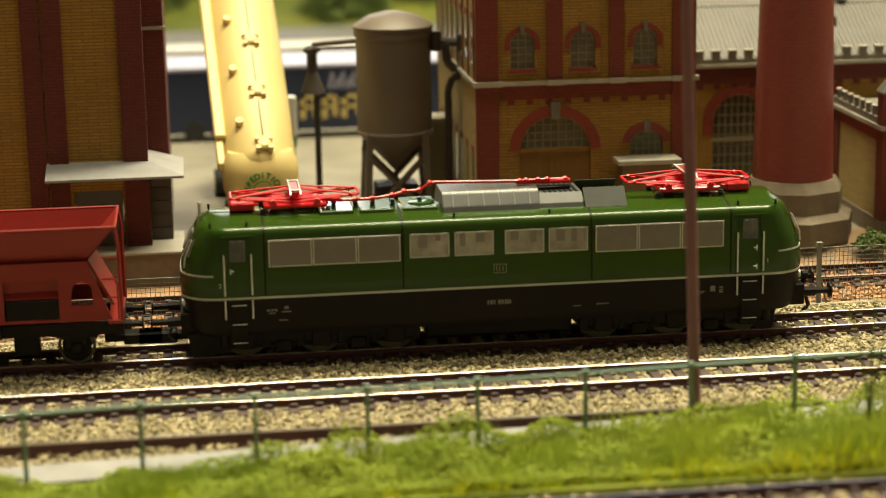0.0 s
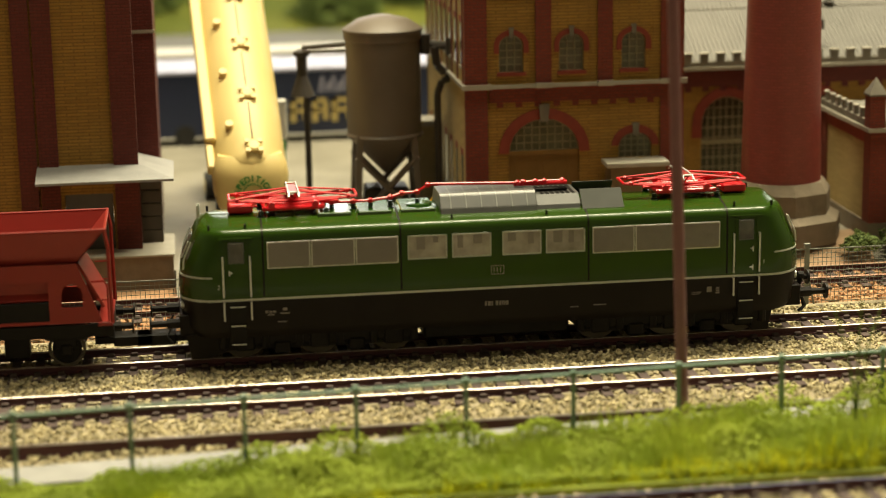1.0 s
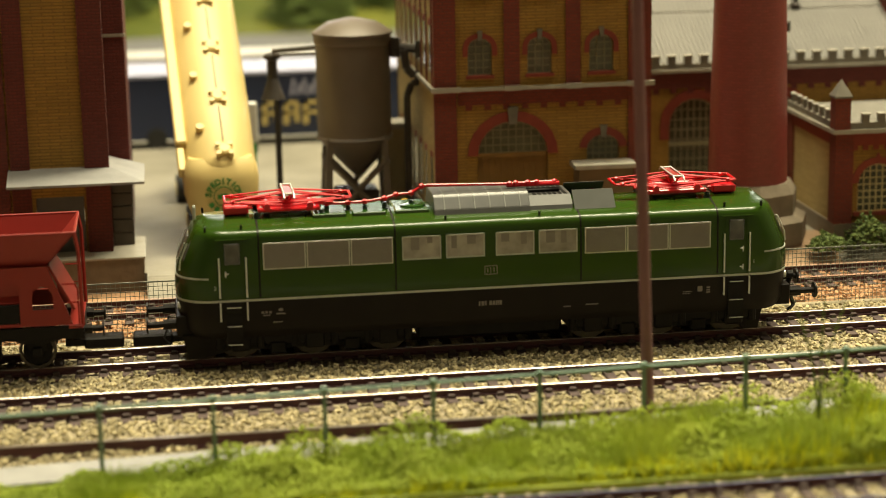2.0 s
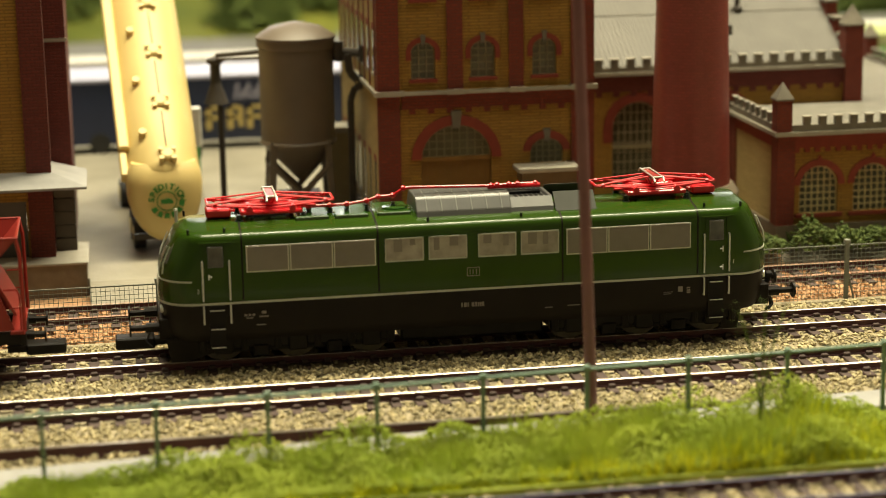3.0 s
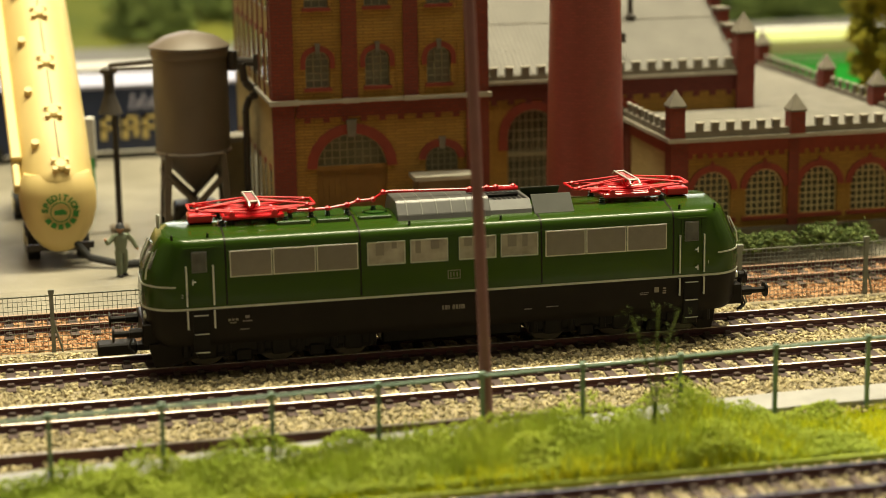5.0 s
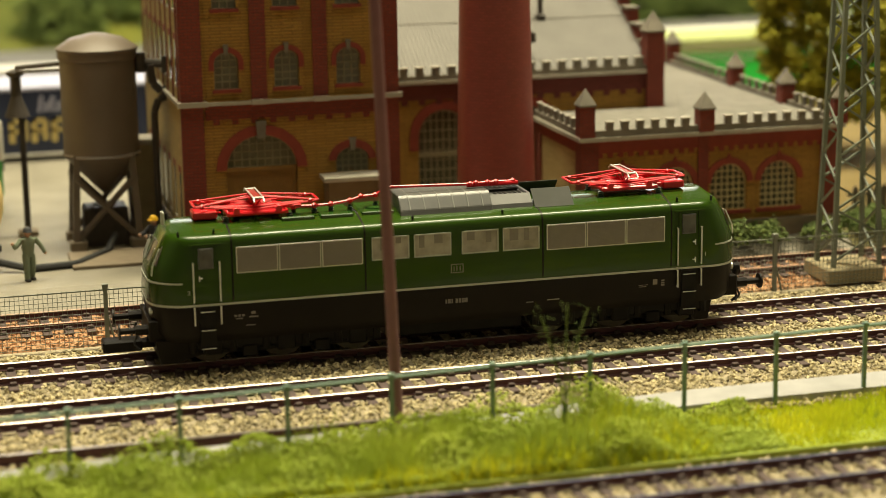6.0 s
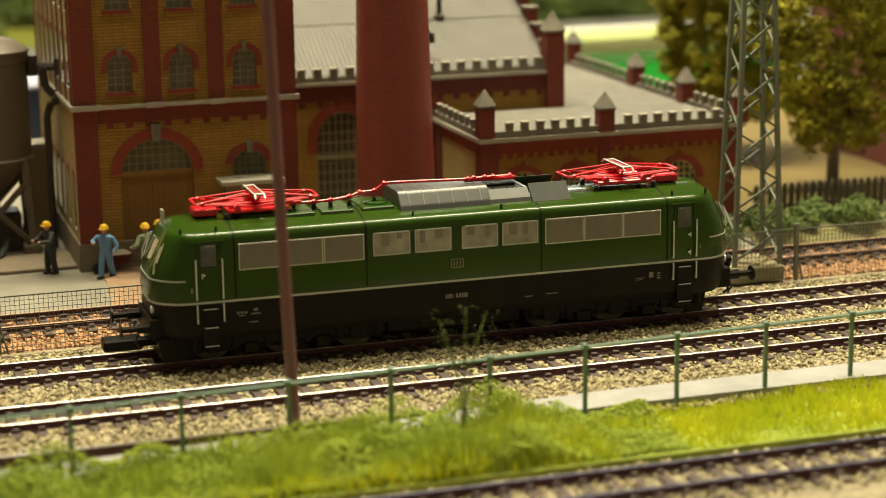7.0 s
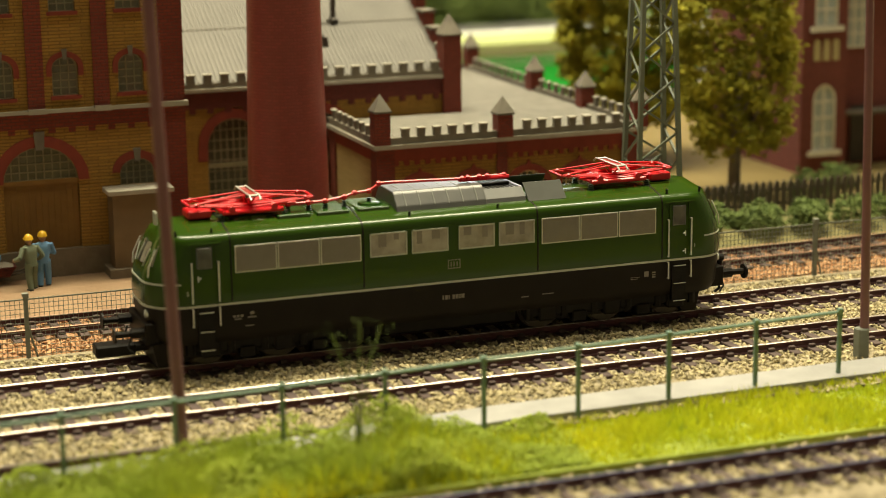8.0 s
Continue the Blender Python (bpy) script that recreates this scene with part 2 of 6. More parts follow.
def glow(name, colour, strength):
    m = bpy.data.materials.new(name)
    m.use_nodes = True
    b = m.node_tree.nodes["Principled BSDF"]
    b.inputs["Base Color"].default_value = (0, 0, 0, 1)
    b.inputs["Emission Color"].default_value = (*colour, 1)
    b.inputs["Emission Strength"].default_value = strength
    return m


M["daylight"] = glow("hall_daylight", (1.0, 0.97, 0.88), 5.0)

# ---- building helpers: all lengths below are millimetres ----
MM = 0.001


def box(bm, x0, x1, y0, y1, z0, z1, bevel=0.0):
    v = [bm.verts.new((x, y, z)) for x in (x0, x1) for y in (y0, y1) for z in (z0, z1)]
    f = [bm.faces.new([v[i] for i in q]) for q in ((0, 1, 3, 2), (4, 6, 7, 5), (0, 4, 5, 1), (2, 3, 7, 6), (0, 2, 6, 4), (1, 5, 7, 3))]
    if bevel:
        bmesh.ops.bevel(bm, geom=list({e for q in f for e in q.edges}), offset=bevel, segments=1, affect="EDGES")
    return bm


def prism(bm, pts, axis, a, b):
    """Extrude the outline pts of a plane along an axis from a to b. pts: (y, z) for x, (x, z) for y, (x, y) for z."""
    def at(p, c):
        return {"x": (c, p[0], p[1]), "y": (p[0], c, p[1]), "z": (p[0], p[1], c)}[axis]
    lo, hi = [bm.verts.new(at(p, a)) for p in pts], [bm.verts.new(at(p, b)) for p in pts]
    n = len(pts)
    bm.faces.new(lo), bm.faces.new(hi[::-1])
    for i in range(n):
        bm.faces.new((lo[i], hi[i], hi[(i + 1) % n], lo[(i + 1) % n]))
    return bm


def rod(bm, p, q, r, seg=8, r2=None):
    p, q = Vector(p), Vector(q)
    d = (q - p).normalized()
    u = d.orthogonal().normalized()
    w = d.cross(u)
    r2 = r if r2 is None else r2
    rings = []
    for c, k in ((p, r), (q, r2)):
        rings.append([bm.verts.new(c + (u * math.cos(2 * math.pi * i / seg) + w * math.sin(2 * math.pi * i / seg)) * k) for i in range(seg)])
    for i in range(seg):
        bm.faces.new((rings[0][i], rings[0][(i + 1) % seg], rings[1][(i + 1) % seg], rings[1][i]))
    bm.faces.new(rings[0][::-1]), bm.faces.new(rings[1])
    return bm


def lathe(bm, x, y, prof, seg=24, axis="z"):
    """Turn the outline prof of (radius, height) about an upright axis at x, y."""
    rings = []
    for r, h in prof:
        rings.append([bm.verts.new((x + r * math.cos(2 * math.pi * i / seg), y + r * math.sin(2 * math.pi * i / seg), h)) for i in range(seg)])
    for a, b in zip(rings, rings[1:]):
        for i in range(seg):
            bm.faces.new((a[i], a[(i + 1) % seg], b[(i + 1) % seg], b[i]))
    bm.faces.new(rings[0][::-1]), bm.faces.new(rings[-1])
    return bm


def stack(bm, levels, seg=6, cx=0.0, cy=0.0):
    """A closed form of rounded rectangles laid over one another: (z, half length, half width, corner radius)."""
    rings = []
    for z, hl, hw, r in levels:
        r = min(r, hl, hw)
        ring = []
        for sx, sy, a0 in ((1, 1, 0), (-1, 1, 90), (-1, -1, 180), (1, -1, 270)):
            for k in range(seg + 1):
                a = radians(a0 + 90 * k / seg)
                ring.append(bm.verts.new((cx + sx * (hl - r) + r * math.cos(a), cy + sy * (hw - r) + r * math.sin(a), z)))
        rings.append(ring)
    n = len(rings[0])
    for a, b in zip(rings, rings[1:]):
        for i in range(n):
            bm.faces.new((a[i], a[(i + 1) % n], b[(i + 1) % n], b[i]))
    bm.faces.new(rings[0][::-1]), bm.faces.new(rings[-1])
    return bm


def solid(name, bm, material, smooth=False):
    bmesh.ops.recalc_face_normals(bm, faces=bm.faces)
    for v in bm.verts:
        v.co *= MM
    me = bpy.data.meshes.new(name)
    bm.to_mesh(me)
    bm.free()
    me.materials.append(M[material])
    if smooth:
        for p in me.polygons:
            p.use_smooth = True
        me.set_sharp_from_angle(angle=radians(40))
    return me


def part(name, bm, material, parent, label="", smooth=False, kind=""):
    ob = new(name, solid(name, bm, material, smooth))
    ob.parent = parent
    return tagged(ob, label=label, kind=kind)


def thing(name, x, y, z, label, category, group="", kind="", turn=0.0):
    ob = new(name)
    ob.empty_display_size = 0.01
    ob.matrix_world = pose(x * MM, y * MM, z * MM, 0, 0, turn)
    return tagged(ob, label, category, group, kind)


def single(name, bm, material, label, category="", kind="", group="", smooth=False):
    return tagged(new(name, solid(name, bm, material, smooth)), label, category, group, kind)


def nb():
    return bmesh.new()


def arch(x0, x1, z0, zs, zt, n=10):
    """The outline of an arched opening: sides up to zs, crown at zt."""
    c, w = (x0 + x1) / 2, (x1 - x0) / 2
    return [(x0, z0)] + [(c - w * math.cos(math.pi * i / n), zs + (zt - zs) * math.sin(math.pi * i / n)) for i in range(n + 1)] + [(x1, z0)]


def arch_band(bm, x0, x1, zs, zt, t, y0, y1, n=12, legs=0.0):
    """A brick band round the head of an arch, t wide, from y0 to y1 in depth; legs reach down by that much."""
    c, w = (x0 + x1) / 2, (x1 - x0) / 2
    inner = [(c - w * math.cos(math.pi * i / n), zs + (zt - zs) * math.sin(math.pi * i / n)) for i in range(n + 1)]
    outer = [(c - (w + t) * math.cos(math.pi * i / n), zs + (zt - zs + t) * math.sin(math.pi * i / n)) for i in range(n + 1)]
    if legs:
        inner = [(x0, zs - legs)] + inner + [(x1, zs - legs)]
        outer = [(x0 - t, zs - legs)] + outer + [(x1 + t, zs - legs)]
    k = len(inner)
    v = [[bm.verts.new((p[0], y, p[1])) for p in ring] for y in (y0, y1) for ring in (inner, outer)]
    for i in range(k - 1):
        for a, c in ((0, 1), (3, 2), (2, 0), (1, 3)):
            bm.faces.new((v[a][i], v[a][i + 1], v[c][i + 1], v[c][i]))
    for i in (0, k - 1):
        bm.faces.new((v[0][i], v[1][i], v[3][i], v[2][i]))
    return bm


def wall_with_holes(bm, x0, x1, z0, z1, y0, y1, holes, n=10):
    """An upright wall between y0 (front) and y1 with arched holes: (hx0, hx1, hz0, spring, crown), sorted in x, not overlapping in x."""
    edges = []
    for ring in [[(x0, z0), (x1, z0), (x1, z1), (x0, z1)]] + [arch(a, c, max(hz, z0 + 0.3), hs, ht, n) for a, c, hz, hs, ht in holes]:
        v = [bm.verts.new((p[0], y0, p[1])) for p in ring]
        edges += [bm.edges.new((v[i], v[(i + 1) % len(v)])) for i in range(len(v))]
    faces = [g for g in bmesh.ops.triangle_fill(bm, edges=edges, use_beauty=True)["geom"] if isinstance(g, bmesh.types.BMFace)]
    ext = bmesh.ops.extrude_face_region(bm, geom=faces, use_keep_orig=True)["geom"]
    bmesh.ops.translate(bm, verts=[g for g in ext if isinstance(g, bmesh.types.BMVert)], vec=(0, y1 - y0, 0))
    return bm


def lattice(bm, x0, x1, z0, z1, y, cols, rows, t=0.35, depth=0.5):
    for i in range(cols + 1):
        x = x0 + (x1 - x0) * i / cols
        box(bm, x - t / 2, x + t / 2, y, y + depth, z0, z1)
    for i in range(rows + 1):
        z = z0 + (z1 - z0) * i / rows
        box(bm, x0, x1, y + 0.03, y + depth - 0.03, z - t / 2, z + t / 2)
    return bm


def from_arrays(name, verts, faces, material):
    me = bpy.data.meshes.new(name)
    me.from_pydata((np.asarray(verts) * MM).tolist(), [], np.asarray(faces).tolist())
    me.materials.append(M[material])
    return me


def pebbles(name, xs, ys, zs, size, material, seed):
    """Many small uneven stones as one mesh."""
    rng = np.random.default_rng(seed)
    n = len(xs)
    base = np.array([(1, 0, 0), (0, 1, 0), (-1, 0, 0), (0, -1, 0), (0, 0, 1), (0, 0, -1)], float)
    tri = np.array([(0, 1, 4), (1, 2, 4), (2, 3, 4), (3, 0, 4), (1, 0, 5), (2, 1, 5), (3, 2, 5), (0, 3, 5)])
    r = size * rng.uniform(0.6, 1.35, (n, 1, 1)) * rng.uniform(0.65, 1.25, (n, 6, 1))
    a = rng.uniform(0, 6.28, n)
    tilt = rng.uniform(-0.8, 0.8, n)
    ca, sa, ct, st = np.cos(a), np.sin(a), np.cos(tilt), np.sin(tilt)
    rot = np.stack([np.stack([ca, -sa * ct, sa * st], -1), np.stack([sa, ca * ct, -ca * st], -1), np.stack([0 * a, st, ct], -1)], 1)
    v = np.einsum("nij,nkj->nki", rot, base[None] * r * np.array([1, 0.8, 0.7])) + np.stack([xs, ys, zs], -1)[:, None]
    f = tri[None] + 6 * np.arange(n)[:, None, None]
    return from_arrays(name, v.reshape(-1, 3), f.reshape(-1, 3), material)


def blades(name, xs, ys, zs, h, lean, material, seed, width=0.35):
    """Grass fibres as thin upright triangles, two to a fibre, in one mesh."""
    rng = np.random.default_rng(seed)
    n = len(xs)
    a = rng.uniform(0, 6.28, n)
    w = width * rng.uniform(0.6, 1.3, n)
    dx, dy = np.cos(a) * w, np.sin(a) * w
    b = rng.uniform(0, 6.28, n)
    l = lean * h * rng.uniform(0.2, 1, n)
    p = np.stack([xs, ys, zs], -1)
    v = np.stack([p + np.stack([dx, dy, 0 * dx], -1), p - np.stack([dx, dy, 0 * dx], -1), p + np.stack([np.cos(b) * l, np.sin(b) * l, h], -1), p + np.stack([-dy * 0.8, dx * 0.8, 0 * dx], -1)], 1)
    f = np.array([(0, 1, 2), (3, 0, 2)])[None] + 4 * np.arange(n)[:, None, None]
    return from_arrays(name, v.reshape(-1, 3), f.reshape(-1, 3), material)


# ---- the layout's ground ----
b = nb()
box(b, -700, 900, -330, 1200, -899, -6.5)
single("ground", b, "soil", "brown earth-coloured baseboard of the model layout", "ground", "structure")
b = nb()
prism(b, [(-116, -6.4), (-110, -4.2), (-84, -3.6), (25, -3.6), (35.5, -4.2), (35.8, -6.4)], "x", -420, 620)
single("ballast_bed", b, "ballastbed", "beige ballast bed under the tracks", "track bed", "structure")
b = nb()
prism(b, [(36, -6), (38, -4.1), (81.9, -4.1), (81.9, -6)], "x", -420, 620)
single("rear_track_bed", b, "rustbed", "rust-tinted bed of the rear track", "track bed", "structure")
b = nb()
prism(b, [(82.1, -6), (82.1, -4.0), (101.9, -3.4), (101.9, -6)], "x", -420, -131.4)
single("platform_verge", b, "rustbed", "rust-tinted ground below the loading platform", "ground", "structure")
b = nb()
prism(b, [(82, -6), (82, -3.7), (97, 3), (742, 3), (742, -6)], "x", -131.2, 620)
prism(b, [(102, -6), (102, 3), (742, 3), (742, -6)], "x", -420, -131.2)
single("yard_paving", b, "yard", "pale sandy yard paving behind the tracks", "pavement", "structure")

# ---- hall round the layout ----
b = nb()
for q in ((-1700, 2000, 1700, 1800), (-1700, 2000, -1900, -1800), (-1800, -1700, -1900, 1800), (2000, 2100, -1900, 1800)):
    box(b, *q, -900, 1950)
single("wall_hall", b, "wall", "plain warm-white walls of the exhibition hall", "wall", "structure")
b = nb()
box(b, -1800, 2100, -1900, 1800, 1950, 2050)
single("ceiling", b, "wall", "plain pale ceiling of the exhibition hall", "ceiling", "structure")
b = nb()
box(b, -1800, 2100, -1900, 1800, -1000, -900)
single("floor", b, "stone", "grey floor of the exhibition hall", "floor", "structure")


for i, (x0, x1) in enumerate(((-260, 215), (640, 980))):
    b = nb()
    box(b, x0, x1, 1690, 1699, 250, 900)
    single("window_%d" % (i + 1), b, "daylight", "bright daylit window in the hall's far wall", "window", "structure")


# ---- tracks ----
def track(y, x0, x1, label, material="railside", z=0.0, pitch=7.6, head="railtop"):
    t = thing("railway_track", 0, y, z, label, "railway track", "tracks of the layout")
    for s in (-1, 1):
        r = nb()
        c = s * 8.75
        prism(r, [(c - 1.0, -2.5), (c + 1.0, -2.5), (c + 1.0, -2.2), (c + 0.25, -1.9), (c + 0.25, -0.8), (c + 0.55, -0.6), (c + 0.55, -0.28), (c - 0.55, -0.28), (c - 0.55, -0.6), (c - 0.25, -0.8), (c - 0.25, -1.9), (c - 1.0, -2.2)], "x", x0, x1)
        rail = part("rail", r, material, t)
        r = nb()
        prism(r, [(c - 0.58, -0.3), (c + 0.58, -0.3), (c + 0.58, -0.12), (c + 0.36, 0.0), (c - 0.36, 0.0), (c - 0.58, -0.12)], "x", x0, x1)
        part("rail_head", r, head, rail, {"railtop": "worn bright rail head", "rusthead": "rusty rail head"}.get(head, "dark rail head with a blue reflection painted in"))
    s0 = nb()
    box(s0, -1.6, 1.6, -15, 15, -4.4, -2.5, 0.2)
    for c in (-8.75, 8.75):
        for d in (-1.55, 1.55):
            box(s0, -1.1, 1.1, c + d - 0.75, c + d + 0.75, -2.6, -1.3, 0.25)
    me = solid("sleeper", s0, "sleeper")
    x = x0 + 4
    while x < x1 - 2:
        o = new("sleeper", me)
        o.parent = t
        o.location = (x * MM, 0, 0)
        x += pitch
    return t


track(0.0, -400, 560, "railway track with brown rails carrying the green locomotive")
track(-49.5, -400, 560, "empty railway track with polished rails in beige ballast")
track(65.0, -400, 560, "empty rusty railway track beside the factory yard", head="rusthead")
track(-162.0, -380, 420, "dark railway track at the layout's front edge", z=-1.0, head="bluerail")

rng = np.random.default_rng(5)
n = 40000
xs, ys = rng.uniform(-260, 420, n), rng.uniform(-104, 27, n)
off = np.minimum(np.abs(ys), np.abs(ys + 49.5))
near_rail = np.minimum(np.abs(np.abs(ys) - 8.75), np.abs(np.abs(ys + 49.5) - 8.75))
zs = np.where(off > 16, -3.0, -3.3) + rng.uniform(-0.3, 0.5, n)
keep = near_rail > 1.3
# sleepers stay partly free of stones
ph = np.minimum((xs + 396) % 7.6, 7.6 - (xs + 396) % 7.6)
keep &= ~((ph < 1.6) & (off < 13.5) & (rng.uniform(0, 1, n) < 0.8))
tagged(new("ballast", pebbles("ballast", xs[keep], ys[keep], zs[keep], 0.95, "ballast", 1)), "loose beige ballast stones between the rails", "ballast", kind="stuff")
n = 13000
xs, ys = rng.uniform(-260, 480, n), rng.uniform(36, 82, n)
nr = np.abs(np.abs(ys - 65) - 8.75)
k = nr > 1.3
tagged(new("ballast", pebbles("ballast", xs[k], ys[k], rng.uniform(-3.9, -3.2, k.sum()), 1.0, "rustballast", 2)), "rust-tinted ballast stones round the rear track", "ballast", kind="stuff")
n = 7000
xs, ys = rng.uniform(-240, 420, n), rng.uniform(-180, -144, n)
tagged(new("ballast", pebbles("ballast", xs, ys, rng.uniform(-4.6, -3.6, n), 1.0, "ballast", 3)), "grey-beige ballast stones at the front track", "ballast", kind="stuff")
b = nb()
prism(b, [(-190, -6.4), (-186, -4.5), (-145, -4.5), (-141, -6.4)], "x", -400, 440)
single("front_ballast_bed", b, "ballastbed", "ballast bed of the front track", "track bed", "structure")


# ---- the electric locomotive (local x along the track, z from the rail head) ----
def locomotive():
    t = thing("electric_locomotive", 0, 0, 0, "green and black six-axle electric locomotive model with red pantographs", "locomotive")
    body = nb()
    stack(body, [(21.4, 102.0, 17.9, 12), (24, 102.2, 18, 12), (31, 101.4, 18, 12), (34.5, 100.0, 17.9, 12), (40.2, 97.2, 17.7, 11.4), (41.6, 96.5, 17.55, 11.2), (42.3, 96.1, 17.25, 11), (42.9, 95.7, 16.8, 10.6), (43.4, 95.2, 16.0, 10), (43.8, 94.7, 14.9, 9.4), (44.45, 93.9, 11.8, 8.6), (45.25, 93.1, 8.0, 7.0), (45.9, 92.3, 4.5, 4)], seg=9)
    bd = part("body", body, "green", t, "glossy dark green body shell", smooth=True)
    sk = nb()
    stack(sk, [(8.4, 99.0, 16.2, 10), (9.6, 99.8, 16.8, 10), (11.5, 100.8, 17.6, 11), (20.7, 101.9, 17.9, 12)], seg=9)
    part("skirt", sk, "black", t, "matt black lower body", smooth=True)
    ln = nb()
    stack(ln, [(20.7, 102.1, 18.05, 12), (21.4, 102.1, 18.05, 12)], seg=9)
    part("stripe", ln, "cream", t, "thin cream waist line")
    for s in (-1, 1):
        ln = nb()
        stack(ln, [(28.3, 101.9, 18.15, 12), (28.8, 101.85, 18.15, 12)], seg=9)
        bmesh.ops.bisect_plane(ln, geom=ln.verts[:] + ln.edges[:] + ln.faces[:], plane_co=(s * 91.5, 0, 0), plane_no=(-s, 0, 0), clear_outer=True)
        part("nose_trim", ln, "cream", t, "thin pale trim round the cab nose")
    # seams of the body sections
    for x in (-75.3, -31.4, 29.6, 75.6):
        se = nb()
        stack(se, [(22, 0.32, 18.05, 0.1), (31, 0.32, 18.06, 0.1), (34.5, 0.32, 17.96, 0.1), (40.2, 0.32, 17.76, 0.1), (41.62, 0.32, 17.61, 0.1), (42.34, 0.32, 17.3, 0.1), (42.95, 0.32, 16.85, 0.1), (43.46, 0.32, 16.05, 0.1), (43.86, 0.32, 14.95, 0.1), (44.51, 0.32, 11.85, 0.1), (45.31, 0.32, 8.05, 0.1), (45.96, 0.32, 4.6, 0.1)], seg=1, cx=x)
        part("seam", se, "black", bd, "dark body seam")
    for side in (-1, 1):
        y = side * 18.0

        def plate(x0, x1, z0, z1, th, grow=0.0):
            q = nb()
            box(q, x0 - grow, x1 + grow, min(y, y + side * th), max(y, y + side * th), z0 - grow, z1 + grow, 0.04)
            return q
        # louvre panels in threes at either end
        for x0, x1 in ((-74.0, -60.3), (-60.0, -46.1), (-45.8, -32.2), (30.9, 44.7), (45.0, 58.9), (59.2, 73.1)):
            pn = part("louvre_panel", plate(x0, x1, 30.9, 39.6, 0.22), "grilleframe", bd, "grey louvre panel in a bright frame")
            pc = nb()
            yy = y + side * 0.22
            box(pc, x0 + 0.35, x1 - 0.35, min(yy, yy + side * 0.06), max(yy, yy + side * 0.06), 31.25, 39.25)
            for i in range(18):
                z = 31.5 + i * 0.43
                box(pc, x0 + 0.4, x1 - 0.4, min(yy, yy + side * 0.12), max(yy, yy + side * 0.12), z, z + 0.2)
            part("louvre", pc, "grille", pn)
        # engine-room windows
        for x0, x1 in ((-29.2, -16.5), (-14.9, -2.2), (1.4, 14.1), (15.6, 28.4)):
            fr = nb()
            for q in ((x0, x1, 31.7, 32.1), (x0, x1, 39.1, 39.5), (x0, x0 + 0.4, 31.7, 39.5), (x1 - 0.4, x1, 31.7, 39.5)):
                box(fr, q[0], q[1], min(y, y + side * 0.2), max(y, y + side * 0.2), q[2], q[3])
            w = part("window_frame", fr, "cream", bd, "pale rounded window frame")
            gl = nb()
            stack(gl, [(0.0, (x1 - x0) / 2 - 0.2, 3.75, 0.9), (0.1, (x1 - x0) / 2 - 0.2, 3.75, 0.9)], seg=3)
            bmesh.ops.rotate(gl, verts=gl.verts, matrix=Matrix.Rotation(radians(90 * side), 3, "X") if side < 0 else Matrix.Rotation(radians(-90), 3, "X"))
            bmesh.ops.translate(gl, verts=gl.verts, vec=((x0 + x1) / 2, y, 35.6))
            inn = part("interior", gl, "interior", w, "engine-room window pane with reflections and brightness painted on")
            q = nb()
            g = random.Random(int(x0 * 10))
            for k2 in range(2):
                xa = x0 + 1.6 + k2 * 5.2 + g.uniform(0, 1.6)
                box(q, xa, xa + g.uniform(1.4, 3.2), min(y + side * 0.1, y + side * 0.14), max(y + side * 0.1, y + side * 0.14), g.uniform(34.5, 37.2), 39.1)
            part("machinery", q, "grille", w, "dark machinery behind the glass")
        # cab doors with handrails and steps
        for sx in (-1, 1):
            xa, xb = (-87.2, -80.4) if sx < 0 else (78.6, 85.4)
            dr = nb()
            for q in ((xa - 1.8, xb + 2.0, 40.9, 41.3), (xa - 0.3, xa, 22, 40.6), (xb, xb + 0.3, 22, 40.6)):
                box(dr, q[0], q[1], min(y - side * 0.4, y + side * 0.22), max(y - side * 0.4, y + side * 0.22), q[2], q[3])
            d = part("cab_door", dr, "green", bd, "green cab door outline")
            q = nb()
            xm = (xa + xb) / 2
            box(q, xm - 2.5, xm + 2.5, min(y - side * 0.2, y + side * 0.12), max(y - side * 0.2, y + side * 0.12), 33.0, 39.9, 0.1)
            wf = part("door_window_frame", q, "hood", d, "grey rubber window seal")
            q = nb()
            box(q, xm - 2.15, xm + 2.15, min(y, y + side * 0.18), max(y, y + side * 0.18), 33.4, 39.5, 0.05)
            part("door_pane", q, "darkglass", wf)
            q = nb()
            hx = xa + 1.1 if sx < 0 else xb - 1.3
            rod(q, (hx, y, 30.2), (hx, y + side * 0.7, 30.2), 0.25, 6)
            rod(q, (hx, y + side * 0.7, 30.2), (hx - sx * 1.0, y + side * 0.7, 30.2), 0.24, 6)
            rod(q, (hx, y + side * 0.7, 29.2), (hx, y + side * 0.7, 31.0), 0.22, 6)
            part("door_handle", q, "silver", d, "silver door handle")
            if sx > 0:
                q = nb()
                rod(q, (hx, y, 24.0), (hx, y + side * 0.7, 24.0), 0.25, 6)
                rod(q, (hx, y + side * 0.7, 24.0), (hx - 1.0, y + side * 0.7, 24.0), 0.24, 6)
                rod(q, (hx, y + side * 0.7, 23.0), (hx, y + side * 0.7, 24.8), 0.22, 6)
                part("door_handle", q, "silver", d, "silver door handle")
            for hx in (xa - 0.9, xb + 0.9):
                q = nb()
                rod(q, (hx, y + side * 0.8, 22.3), (hx, y + side * 0.8, 35.4), 0.3, 6)
                for z in (22.4, 35.2):
                    rod(q, (hx, y - side * 0.3, z), (hx, y + side * 0.8, z), 0.22, 6)
                part("handrail", q, "silver", t, "silver handrail")
                q = nb()
                rod(q, (hx, y + side * 0.8, 14.6), (hx, y + side * 0.8, 20.6), 0.3, 6)
                for z in (14.8, 20.4):
                    rod(q, (hx, y - side * 0.6, z), (hx, y + side * 0.8, z), 0.22, 6)
